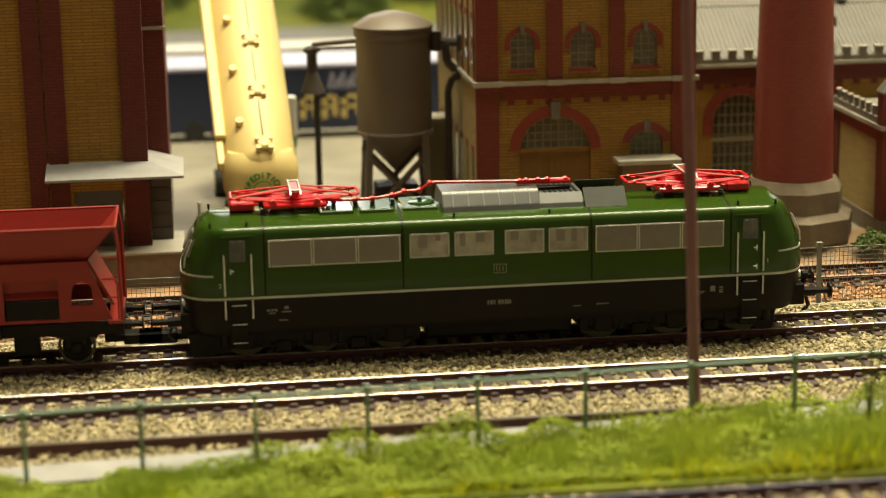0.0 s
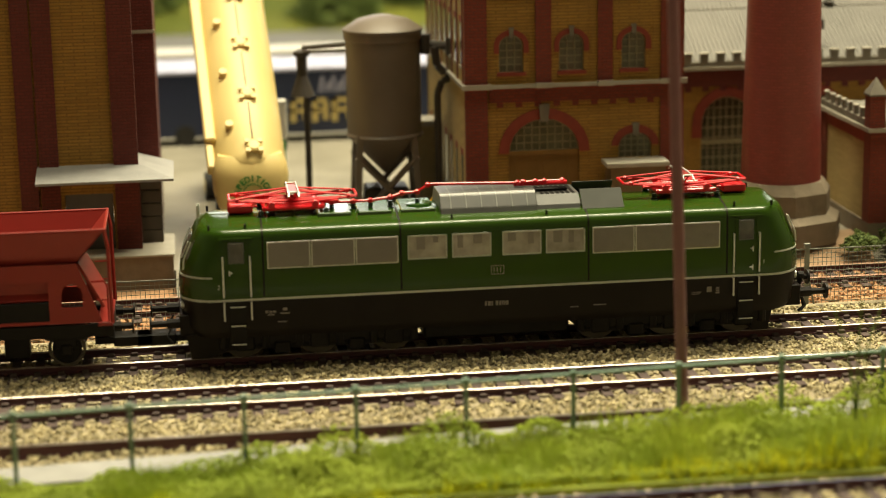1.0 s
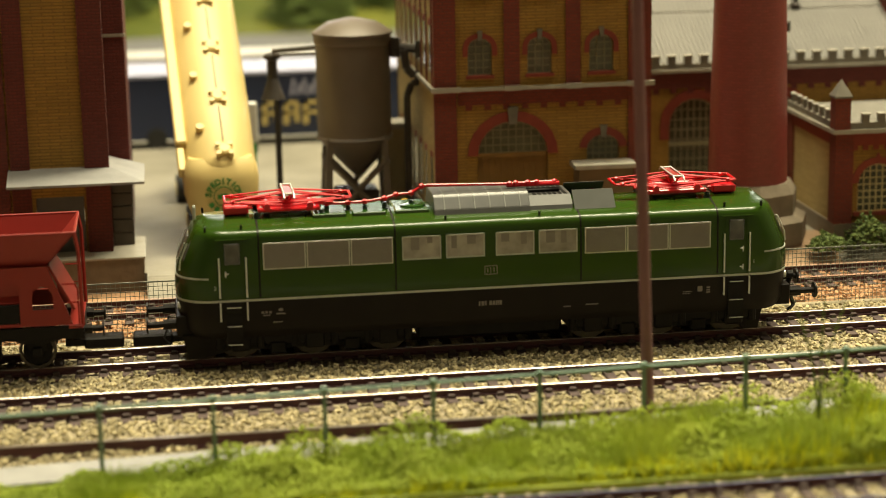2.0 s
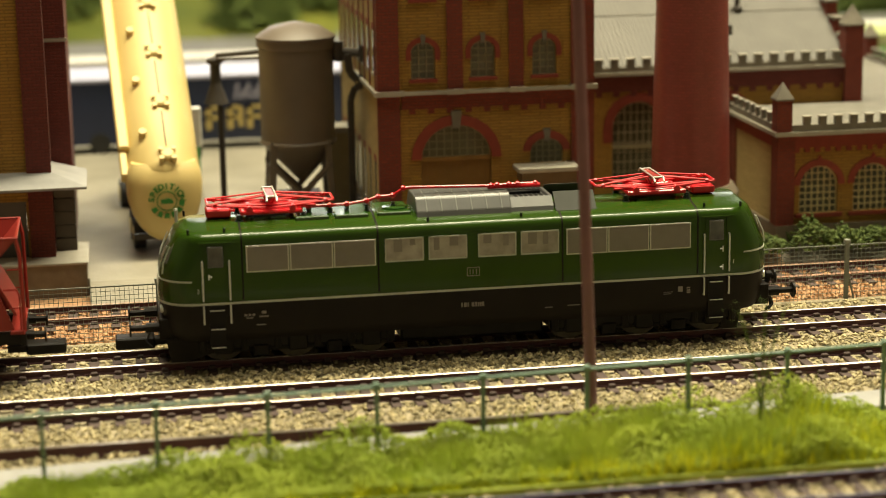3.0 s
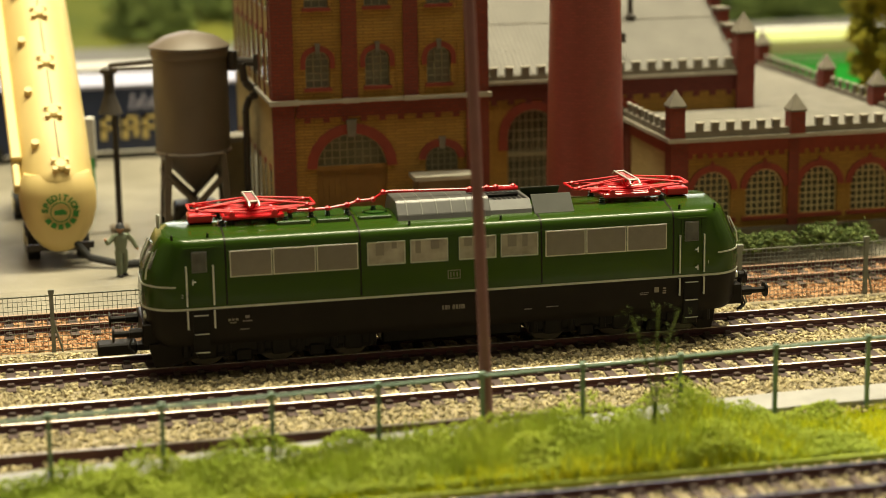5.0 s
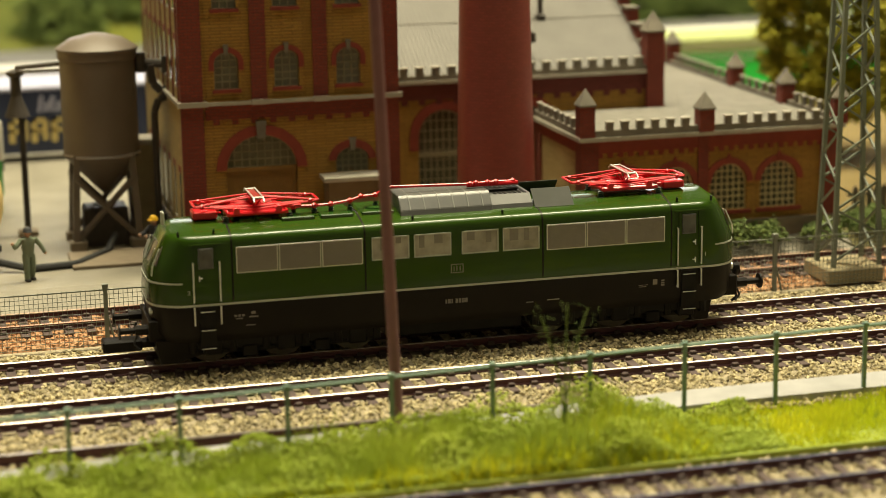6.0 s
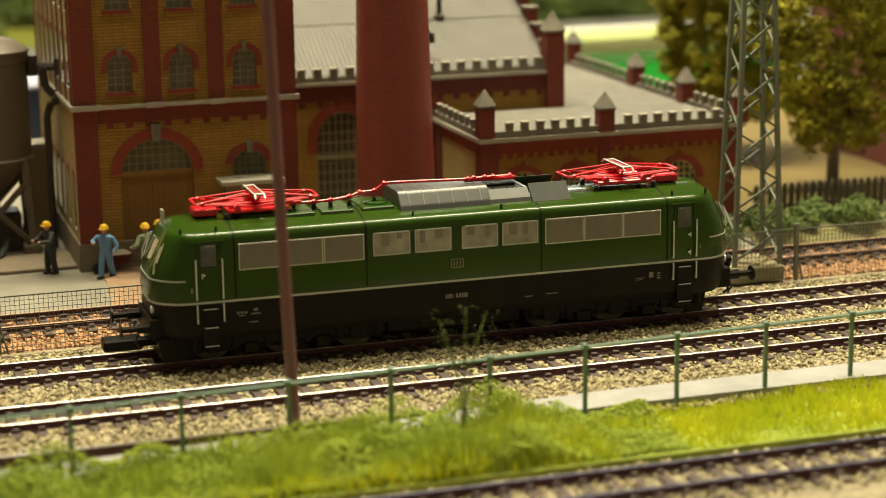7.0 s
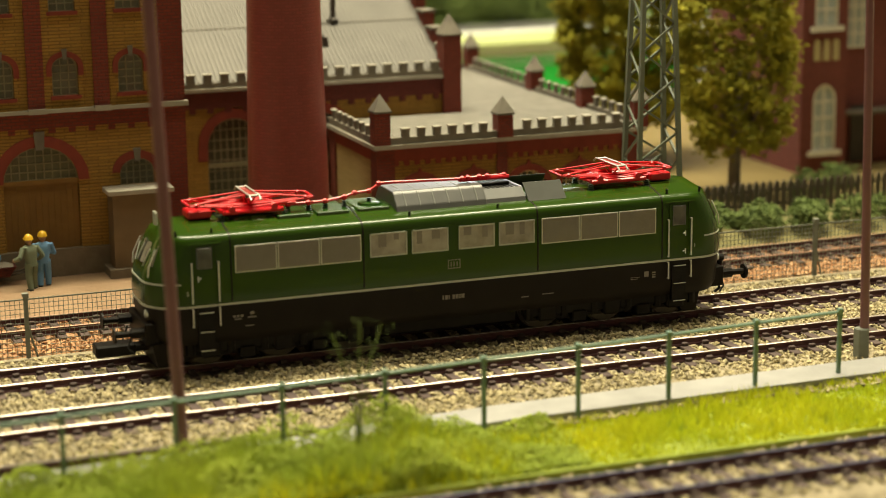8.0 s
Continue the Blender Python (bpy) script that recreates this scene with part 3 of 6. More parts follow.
                part("handrail", q, "silver", t, "silver handrail")
            for z in (19.0, 12.8, 6.7):
                q = nb()
                box(q, xm - 2.4, xm + 2.4, min(y - side * 2.5, y + side * 0.7), max(y - side * 2.5, y + side * 0.7), z - 0.15, z + 0.15)
                st = part("step", q, "black", t)
                q = nb()
                box(q, xm - 2.3, xm + 2.3, min(y + side * 0.7, y + side * 0.85), max(y + side * 0.7, y + side * 0.85), z - 0.15, z + 0.15)
                part("step_edge", q, "silver", st, "bright step edge")
            q = nb()
            box(q, xm - 2.6, xm + 2.6, min(y - side * 0.6, y + side * 0.1), max(y - side * 0.6, y + side * 0.1), 6.2, 20.6)
            part("step_recess", q, "darkmetal", t)
        # cab-end figures beside the doors
        for ch, x in (("2", -89.6), ("1", 88.0)):
            cu = bpy.data.curves.new("cab_figure", "FONT")
            cu.body, cu.size, cu.extrude, cu.align_x = ch, 2.0 * MM, 0.06 * MM, "CENTER"
            tmp = bpy.data.objects.new("cab_figure", cu)
            me = bpy.data.meshes.new_from_object(tmp)
            bpy.data.objects.remove(tmp)
            me.materials.clear()
            me.materials.append(M["cream"])
            me.transform(Matrix.Translation(Vector((x, y + side * 0.02, 24.8)) * MM) @ Matrix.Rotation(radians(180 if side > 0 else 0), 4, "Z") @ Matrix.Rotation(radians(90), 4, "X"))
            o = new("cab_figure", me)
            o.parent = bd
            tagged(o, "small pale cab figure")
        # railway emblem, lettering bars
        q = nb()
        for x0, x1, z0, z1 in ((-2.4, 1.9, 25.5, 25.75), (-2.4, 1.9, 28.25, 28.5), (-2.4, -2.15, 25.5, 28.5), (1.65, 1.9, 25.5, 28.5), (-1.5, -1.2, 26.2, 27.8), (-0.5, -0.2, 26.2, 27.8), (0.6, 0.9, 26.2, 27.8)):
            box(q, x0, x1, min(y, y + side * 0.05), max(y, y + side * 0.05), z0, z1)
        part("emblem", q, "grille", bd, "small pale framed railway emblem")
        q = nb()
        for x0, x1 in ((-4.4, -3.9), (-3.5, -2.6), (-2.3, -1.9), (-0.9, -0.1), (0.2, 0.9), (1.2, 1.6), (1.8, 2.2), (2.4, 3.2)):
            box(q, x0, x1, min(y - side * 0.25, y + side * 0.0), max(y - side * 0.25, y + side * 0.0), 15.2, 16.6)
        part("running_number", q, "grille", t, "pale running-number bars")
        for x0, x1, z0, z1 in ((-75.2, -74.3, 16.4, 17.1), (-73.9, -73.1, 16.4, 17.1), (-72.7, -71.8, 16.4, 17.1), (-74.6, -72.4, 15.6, 15.9), (-69.6, -68.2, 17.0, 17.9), (-70.4, -67.4, 15.9, 16.3), (-71.4, -68.4, 13.2, 13.5), (23.6, 26.2, 13.2, 13.5), (31.2, 35.4, 13.5, 13.8), (63.9, 67.2, 16.0, 16.2), (63.9, 66.6, 15.4, 15.6), (69.0, 70.6, 16.0, 17.8), (72.0, 73.2, 15.4, 15.9), (72.0, 73.2, 16.2, 16.6), (72.0, 73.2, 17.0, 17.5)):
            q = nb()
            box(q, x0, x1, min(y - side * 0.3, y - side * 0.08), max(y - side * 0.3, y - side * 0.08), z0, z1)
            part("lettering", q, "grille", t, "tiny pale lettering bar")
    # windscreens, headlamps and buffers at either nose
    for s in (-1, 1):
        for k in (-1, 1):
            q = nb()
            prism(q, [(k * 1.0, 33.4), (k * 11.6, 33.4), (k * 11.0, 40.2), (k * 1.0, 40.4)], "x", -0.25, 0.25)
            bmesh.ops.rotate(q, verts=q.verts, cent=(0, 0, 36.8), matrix=Matrix.Rotation(radians(-26.0 * s), 3, "Y"))
            bmesh.ops.translate(q, verts=q.verts, vec=(s * 99.15, 0, 0))
            bmesh.ops.rotate(q, verts=q.verts, cent=(s * 99.15, k * 1.0, 36.8), matrix=Matrix.Rotation(radians(7.8 * s * k), 3, "Z"))
            ws = part("windscreen", q, "winglass", bd, "dark raked windscreen pane, pale reflections painted in")
            q = nb()
            rod(q, (s * 100.9, k * 5.5, 33.0), (s * 98.6, k * 7.5, 38.6), 0.22, 5)
            part("wiper", q, "silver", ws)
            q = nb()
            rod(q, (s * 100.6, k * 11.6, 30.5), (s * 100.2, k * 11.8, 33.8), 0.28, 6)
            rod(q, (s * 100.2, k * 11.8, 33.8), (s * 97.8, k * 11.4, 39.2), 0.24, 6)
            part("mirror_rail", q, "silver", bd, "silver nose handrail")
            q = nb()
            rod(q, (s * 99.6, k * 9.2, 18.4), (s * 101.6, k * 9.2, 18.4), 1.3, 12)
            hl = part("headlamp", q, "silver", t, "round headlamp with silver rim")
            q = nb()
            rod(q, (s * 101.6, k * 9.2, 18.4), (s * 101.75, k * 9.2, 18.4), 1.0, 12)
            part("lens", q, "whitelens", hl, "clear lamp lens")
            q = nb()
            rod(q, (s * 98, k * 10, 12.4), (s * 106.6, k * 10, 12.4), 1.7, 10)
            rod(q, (s * 106.6, k * 10, 12.4), (s * 111.4, k * 10, 12.4), 1.05, 10)
            bf = part("buffer", q, "black", t, "black round buffer")
            q = nb()
            rod(q, (s * 111.4, k * 10, 12.4), (s * 112.0, k * 10, 12.4), 2.6, 16)
            part("buffer_plate", q, "darkmetal", bf)
            q = nb()
            rod(q, (s * 104.6, k * 4.5, 11.5), (s * 106.6, k * 4.7, 6.5), 0.35, 6)
            rod(q, (s * 106.6, k * 4.7, 6.5), (s * 104.8, k * 5.2, 4.6), 0.35, 6)
            part("brake_hose", q, "rubber", t)
        q = nb()
        box(q, min(s * 97, s * 102.4), max(s * 97, s * 102.4), -12.5, 12.5, 8.6, 15.6, 0.3)
        part("buffer_beam", q, "black", t)
        q = nb()
        g0 = 99.0 if s < 0 else 91.0
        prism(q, [(s * g0, 1.2), (s * (g0 + 1.5), 9.0), (s * 84, 9.0), (s * 84, 4.0), (s * (g0 - 5), 1.2)], "y", -13.5, 13.5)
        part("rail_guard", q, "black", t, "black ploughed rail guard")
        q = nb()
        if s < 0:
            box(q, -116.6, -103.8, -3.6, 3.6, 3.6, 7.4, 0.5)
            box(q, -104, -96, -2.6, 2.6, 4.4, 6.6, 0.2)
            part("coupler", q, "darkmetal", t, "black model coupler block")
        else:
            rod(q, (103.5, 0, 9.6), (106.5, 0, 9.2), 0.8, 8)
            rod(q, (106.5, 0, 9.2), (107.5, 0, 4.5), 0.5, 8)
            rod(q, (107.5, 0, 4.5), (105.5, 0, 3.2), 0.5, 8)
            part("screw_coupling", q, "darkmetal", t, "black hanging screw coupling")
            q = nb()
            rod(q, (103.3, -6.0, 13.5), (104.7, -6.0, 17.2), 0.9, 8)
            rod(q, (103.3, -6.0, 17.2), (105.2, -6.0, 17.2), 1.3, 10)
            part("socket", q, "darkmetal", t)
    # roof: hood, side plates, insulators, bus bars, pantographs
    hd = nb()
    prism(hd, [(-11.6, 44.2), (-10.8, 46.2), (-7.6, 49.8), (-6.4, 50.5), (6.4, 50.5), (7.6, 49.8), (10.8, 46.2), (11.6, 44.2)], "x", -17.5, 14.2)
    bmesh.ops.bevel(hd, geom=hd.edges[:], offset=0.25, segments=1, affect="EDGES")
    h = part("roof_hood", hd, "hood", t, "dark grey ribbed ventilation hood")
    for i in range(6):
        q = nb()
        x = -14.0 + i * 5.0
        prism(q, [(-11.0, 46.2), (-7.7, 49.95), (-6.4, 50.62), (6.4, 50.62), (7.7, 49.95), (11.0, 46.2), (10.9, 46.1), (6.4, 50.4), (-6.4, 50.4), (-10.9, 46.1)], "x", x - 0.12, x + 0.12)
        part("rib", q, "hoodlight", h)
    q = nb()
    prism(q, [(-11.0, 44.3), (-10.2, 46.0), (-7.0, 48.9), (7.0, 48.9), (10.2, 46.0), (11.0, 44.3)], "x", 14.2, 28.4)
    h2 = part("roof_hood", q, "hood", t, "lower dark grey hood section")
    q = nb()
    for i in range(7):
        box(q, 16 + i * 1.7, 17 + i * 1.7, -7.0, 7.0, 48.9, 49.1)
    part("grating", q, "darkmetal", h2)
    for s in (-1, 1):
        q = nb()
        prism(q, [(s * 12.0, 44.5), (s * 11.6, 44.9), (s * 6.6, 49.9), (s * 6.2, 49.9), (s * 6.2, 49.5), (s * 11.4, 44.3)], "x", 28.9, 42.6)
        part("side_plate", q, "plategrey", t, "leaning grey roof plate")
    for x0, x1, y0, y1 in ((-44, -33, -9, 9), (-57, -46, -9, 9), (-30, -19, -8.5, 8.5)):
        q = nb()
        box(q, x0, x1, y0, y1, 44.4, 46.25, 0.3)
        part("roof_hatch", q, "roofgreen", t, "flat green roof hatch")
    q = nb()
    lathe(q, -23.5, -1.5, [(4.2, 46.2), (4.2, 46.7), (3.2, 47.0), (1.2, 47.1)], 20)
    part("fan_cover", q, "roofgreen", t, "round green fan cover", smooth=True)

    def insulator(x, y, h=2.6, z=45.6, w=1.0):
        q = nb()
        lathe(q, x, y, [(w * 1.3, z), (w * 1.3, z + 0.5), (w * 0.7, z + 0.6), (w * 1.0, z + 1.1), (w * 0.6, z + 1.3), (w * 0.95, z + 1.8), (w * 0.55, z + 2.0), (w * 0.8, z + h)], 10)
        part("insulator", q, "isolator", t, "dark ribbed insulator", smooth=True)

    bus = [(-58, -2, 49.2), (-52, -3, 48.4), (-45, -3, 48.4), (-39.5, -3.5, 48.6), (-33, -3.5, 49.4), (-29, -2, 50.2), (-24, -2, 50.4), (-20.5, -2, 52.6), (-18.5, -2, 52.8), (9, -2, 52.0), (15, -2, 52.2), (24, -2, 52.2)]
    for x, y in ((-52, -3), (-45, -3), (-39.5, -3.5), (-33, -3.5), (-24, -2)):
        insulator(x, y)
    for p, q2 in zip(bus, bus[1:]):
        q = nb()
        rod(q, p, q2, 0.5, 7)
        part("bus_bar", q, "red", t, "red roof power line")
    for p in bus[1:8] + [(9, -2, 52.0), (11, -2, 52.2), (15, -2, 52.2), (18, -2, 52.2), (24, -2, 52.2)]:
        q = nb()
        bmesh.ops.create_icosphere(q, subdivisions=1, radius=1.1, matrix=Matrix.Translation(p))
        part("terminal", q, "red", t)
    q = nb()
    box(q, 9, 25.5, -3.4, -0.8, 49.1, 50.2, 0.3)
    part("switch_base", q, "darkmetal", t)
    q = nb()
    rod(q, (8, -1, 51.4), (25.5, -2.6, 51.7), 0.7, 8)
    part("switch_arm", q, "red", t, "red roof main switch")
    for sx in (-1, 1):
        pn = part("pantograph", pantograph_base(sx), "red", t, "folded red pantograph")
        for a, c, r in pantograph_frame(sx):
            q = nb()
            rod(q, a, c, r, 7)
            part("base_bar", q, "red", pn)
        for p, q2, r in pantograph_arms(sx):
            q = nb()
            rod(q, p, q2, r, 6)
            part("arm", q, "red", pn)
        q = nb()
        cx = sx * 64.5
        for d in (-1.6, 1.6):
            pts = [(cx + d, -10.5, 52.2), (cx + d, -8.5, 53.4), (cx + d, 8.5, 53.4), (cx + d, 10.5, 52.2)]
            for a, c in zip(pts, pts[1:]):
                rod(q, a, c, 0.3, 6)
        for yy in (-8.0, 8.0):
            rod(q, (cx - 1.6, yy, 53.3), (cx + 1.6, yy, 53.3), 0.3, 6)
        part("contact_shoe", q, "silver", pn, "silver contact shoe with curled horns")
        q = nb()
        box(q, cx - 1.3, cx + 1.3, -7.6, 7.6, 52.7, 53.1, 0.1)
        part("shoe_plate", q, "wagonred", pn, "dark red plate between the contact strips")
        for x in (57.5, 71.5):
            for y in (-5.8, 0, 5.8):
                q = nb()
                rod(q, (sx * x, y - 1.4, 49.0), (sx * x, y + 1.4, 49.0), 1.05, 10)
                part("spring_drum", q, "red", pn)
        for x in (46.5, 82.5):
            for y in (-4.8, 4.8):
                q = nb()
                bmesh.ops.create_icosphere(q, subdivisions=1, radius=1.0, matrix=Matrix.Translation((sx * x, y, 50.6)))
                part("arm_joint", q, "red", pn)
        q = nb()
        box(q, *sorted((sx * 77.5, sx * 85.5)), -4.5, 3.5, 46.3, 49.0, 0.5)
        part("drive_box", q, "red", pn, "red pantograph drive box")
        for x in (54, 75):
            for y in (-6.5, 6.5):
                insulator(sx * x, y, 2.4, 45.0, 1.2)
    # whistle, aerials and small roof knobs
    for x, y in ((-95.0, -1.2), (-95.0, 1.0)):
        q = nb()
        rod(q, (x, y, 44.8), (x, y, 49.0), 0.55, 8)
        part("whistle", q, "cream", t, "pale roof whistle")
    for x in (-92, -80.5, -14.5, 16.4, 78.5, 91):
        for y in (-15.0, 15.0):
            q = nb()
            rod(q, (x, y, 43.4), (x, y * 1.01, 45.2), 0.4, 6)
            part("roof_knob", q, "darkmetal", t)
    # bogies and wheelsets
    wheels = []
    for s in (-1, 1):
        q = nb()
        for k in (-1, 1):
            box(q, s * 58 - 31, s * 58 + 31, *sorted((k * 13.2, k * 15.2)), 5.2, 9.4, 0.4)
            for x in (-24, 0, 24):
                box(q, s * 58 + x - 3.2, s * 58 + x + 3.2, *sorted((k * 13.0, k * 16.2)), 3.6, 9.2, 0.6)
                for d in (-6.5, 6.5):
                    rod(q, (s * 58 + x + d, k * 14.6, 4.6), (s * 58 + x + d, k * 14.6, 10.0), 1.5, 8)
            for x in (-12, 12):
                box(q, s * 58 + x - 2.6, s * 58 + x + 2.6, *sorted((k * 12.6, k * 15.8)), 2.2, 6.2, 0.5)
        box(q, s * 58 - 30, s * 58 + 30, -12.4, -10.4, 3.2, 11)
        box(q, s * 58 - 30, s * 58 + 30, 10.4, 12.4, 3.2, 11)
        box(q, s * 58 - 28, s * 58 + 28, -6, 6, 5.0, 11)
        part("bogie", q, "darkmetal", t, "black three-axle bogie frame with springs")
        for x in (-24, 0, 24):
            q = nb()
            rod(q, (0, -9, 0), (0, 9, 0), 1.2, 10)
            for k in (-1, 1):
                rod(q, (0, k * 7.6, 0), (0, k * 9.6, 0), 7.1, 28)
                rod(q, (0, k * 7.2, 0), (0, k * 7.6, 0), 7.8, 28)
                for a in range(6):
                    an = radians(60 * a)
                    rod(q, (3.8 * math.cos(an), k * 9.5, 3.8 * math.sin(an)), (3.8 * math.cos(an), k * 9.8, 3.8 * math.sin(an)), 1.1, 8)
            w = part("wheelset", q, "steel", t, "dark steel wheelset")
            w.location = ((s * 58 + x) * MM, 0, 7.1 * MM)
            wheels.append((w, s * 58 + x))
    q = nb()
    box(q, -24, 24, -13, 13, 3.6, 10.5, 0.8)
    part("tank_box", q, "darkmetal", t, "black equipment box under the floor")
    return t, wheels


def pantograph_base(sx):
    q = nb()
    xs = sorted((sx * 56, sx * 73))
    box(q, xs[0], xs[1], -2.0, 2.0, 47.5, 48.1, 0.2)
    return q


def pantograph_frame(sx):
    out = []
    for y in (-6.5, 6.5):
        out.append(((sx * 54.5, y, 47.9), (sx * 74.5, y, 47.9), 0.75))
        out.append(((sx * 57, y * 0.85, 48.6), (sx * 72, y * 0.85, 48.6), 0.55))
        for x in (57, 72):
            out.append(((sx * x, y, 47.2), (sx * x, y * 0.85, 49.4), 0.8))
    for x in (55, 58.5, 64.5, 70.5, 74):
        out.append(((sx * x, -7.2, 47.9), (sx * x, 7.2, 47.9), 0.65))
    for x in (57, 72):
        out.append(((sx * x, -5.8, 48.6), (sx * x, 5.8, 48.6), 0.95))
    for y in (-2.2, 2.2):
        out.append(((sx * 58, y, 48.7), (sx * 71, y, 48.9), 0.75))
        out.append(((sx * 76, y, 48.0), (sx * 88 * 0.93, y, 47.8), 0.4))
    return out


def pantograph_arms(sx):
    out = []
    for y in (-5.5, 5.5):
        out += [((sx * 57, y, 48.4), (sx * 85, y * 0.9, 50.6), 0.42), ((sx * 72, y, 48.4), (sx * 44, y * 0.9, 50.6), 0.42)]
        out += [((sx * 85, y * 0.9, 50.8), (sx * 64.5, y * 0.5, 52.8), 0.33), ((sx * 44, y * 0.9, 50.8), (sx * 64.5, y * 0.5, 52.8), 0.33)]
    out += [((sx * 85, -5.2, 50.7), (sx * 85, 5.2, 50.7), 0.45), ((sx * 44, -5.2, 50.7), (sx * 44, 5.2, 50.7), 0.45)]
    out += [((sx * 85, -5.0, 50.8), (sx * 62, 4.0, 52.4), 0.28), ((sx * 44, -5.0, 50.8), (sx * 67, 4.0, 52.4), 0.28)]
    for y in (-3.2, 3.2):
        out += [((sx * 64.5, y * 0.3, 48.6), (sx * 64.5 - 2.2, y, 52.6), 0.3), ((sx * 64.5, y * 0.3, 48.6), (sx * 64.5 + 2.2, y, 52.6), 0.3)]
        out += [((sx * 57, y, 49.2), (sx * 80, y * 1.5, 50.4), 0.6), ((sx * 72, y, 49.2), (sx * 49, y * 1.5, 50.4), 0.6)]
    out += [((sx * 60, -3, 48.8), (sx * 50, -6, 49.6), 0.5), ((sx * 69, 3, 48.8), (sx * 79, 6, 49.6), 0.5)]
    return out


LOCO, WHEELS = locomotive()


# ---- the red hopper wagon ----
def hopper_wagon():
    t = thing("hopper_wagon", -201.3, 0, 0, "red open hopper wagon on a black underframe", "freight wagon")
    # its inner end lies at local x = 50
    for s in (-1, 1):
        q = nb()
        v = [q.verts.new(p) for d in (0, 0.7) for p in ((-49.6, s * (16 - d), 45.2), (49.6, s * (16 - d), 45.2), (40.4, s * (12.4 - d), 34.6), (-40.4, s * (12.4 - d), 34.6))]
        for f in ((0, 1, 2, 3), (7, 6, 5, 4), (0, 4, 5, 1), (1, 5, 6, 2), (2, 6, 7, 3), (3, 7, 4, 0)):
            q.faces.new([v[i] for i in f])
        part("hopper_side", q, "wagonred", t, "red flared hopper side")
        q = nb()
        v = [q.verts.new(p) for d in (0, 0.7) for p in ((s * (49.6 - d), -16, 45.2), (s * (49.6 - d), 16, 45.2), (s * (40.4 - d), 12.4, 34.6), (s * (40.4 - d), -12.4, 34.6))]
        for f in ((0, 1, 2, 3), (7, 6, 5, 4), (0, 4, 5, 1), (1, 5, 6, 2), (2, 6, 7, 3), (3, 7, 4, 0)):
            q.faces.new([v[i] for i in f])
        part("hopper_end", q, "wagonred", t, "red sloping hopper end")
    q = nb()
    for s in (-1, 1):
        box(q, -50, 50, *sorted((s * 15.4, s * 16.3)), 44.9, 45.9, 0.2)
        box(q, *sorted((s * 49.1, s * 50)), -15.4, 15.4, 44.9, 45.9, 0.2)
    part("rim", q, "wagonred", t, "red top rim of the hopper")
    q = nb()
    stack(q, [(21.5, 31, 12.0, 0.5), (34.8, 40.4, 12.1, 0.5), (35.2, 40.2, 11.6, 0.5)], seg=1)
    part("lower_hopper", q, "wagonred", t, "tapered red lower hopper")
    for s in (-1, 1):
        q = nb()
        y0, y1 = sorted((s * 13.6, s * 14.3))
        # side sheet with a wide chute opening and a round hole at either end
        prism(q, [(-14, 15.2), (14, 15.2), (14, 34.6), (-14, 34.6)], "y", y0, y1)
        for k in (-1, 1):
            xs = sorted((k * 14, k * 31))
            prism(q, [(xs[0], 29.0), (xs[1], 29.0), (xs[1], 34.6), (xs[0], 34.6)], "y", y0, y1)
            prism(q, [(xs[0], 15.2), (xs[1], 15.2), (xs[1], 16.2), (xs[0], 16.2)], "y", y0, y1)
            prism(q, [(k * 31, 15.2), (k * 35, 15.2), (k * 35, 34.6), (k * 31, 34.6)], "y", y0, y1)
            prism(q, [(k * 41.5, 15.2), (k * 47.5, 15.2), (k * 41.5, 31.0)], "y", y0, y1)
            prism(q, [(k * 35, 28.0), (k * 41.5, 28.0), (k * 41.5, 31.0), (k * 40.2, 34.6), (k * 35, 34.6)], "y", y0, y1)
            prism(q, [(k * 35, 15.2), (k * 41.5, 15.2), (k * 41.5, 20.5), (k * 35, 20.5)], "y", y0, y1)
            for i in range(3):
                a, c = radians(90 * i / 3), radians(90 * (i + 1) / 3)
                for m, x0 in ((1, 38.25 + 3.25), (-1, 38.25 - 3.25)):
                    prism(q, [(k * x0, 28.0), (k * (38.25 + m * 3.25 * math.cos(a)), 24.75 + 3.25 * math.sin(a)), (k * (38.25 + m * 3.25 * math.cos(c)), 24.75 + 3.25 * math.sin(c))], "y", y0, y1)
        part("side_sheet", q, "wagonred", t, "red side sheet with chute opening and round holes")
    for s in (-1, 1):
        for k in (-1, 1):
            q = nb()
            xs = sorted((k * 14.5, k * 31))
            prism(q, [(s * 9, 29.0), (s * 13.4, 23.0), (s * 13.2, 22.6), (s * 8.6, 28.6)], "x", *xs)
            part("chute", q, "wagonred", t, "dark red discharge chute")
            q = nb()
            box(q, xs[0], xs[1], *sorted((s * 12.6, s * 14.0)), 16.0, 22.4, 0.2)
            part("chute_door", q, "darkmetal", t, "black discharge flap")
            q = nb()
            px = k * 49.4
            rod(q, (px, s * 15.6, 45.0), (px + k * 0.9, s * 15.4, 40.0), 0.7, 6)
            rod(q, (px + k * 0.9, s * 15.4, 40.0), (px + k * 1.1, s * 14.6, 15.0), 0.65, 6)
            part("corner_post", q, "wagonred", t)
            q = nb()
            rod(q, (k * 44.5, s * 14, 28.5), (k * 48.6, s * 14, 28.5), 0.3, 5)
            rod(q, (k * 48.6, s * 14, 28.5), (k * 49.4, s * 14, 26.5), 0.3, 5)
            rod(q, (k * 49.4, s * 14, 26.5), (k * 49.4, s * 14, 15.0), 0.3, 5)
            rod(q, (k * 46, s * 14, 22.5), (k * 49.4, s * 14, 22.5), 0.25, 5)
            part("grab_iron", q, "wagonred", t)
            q = nb()
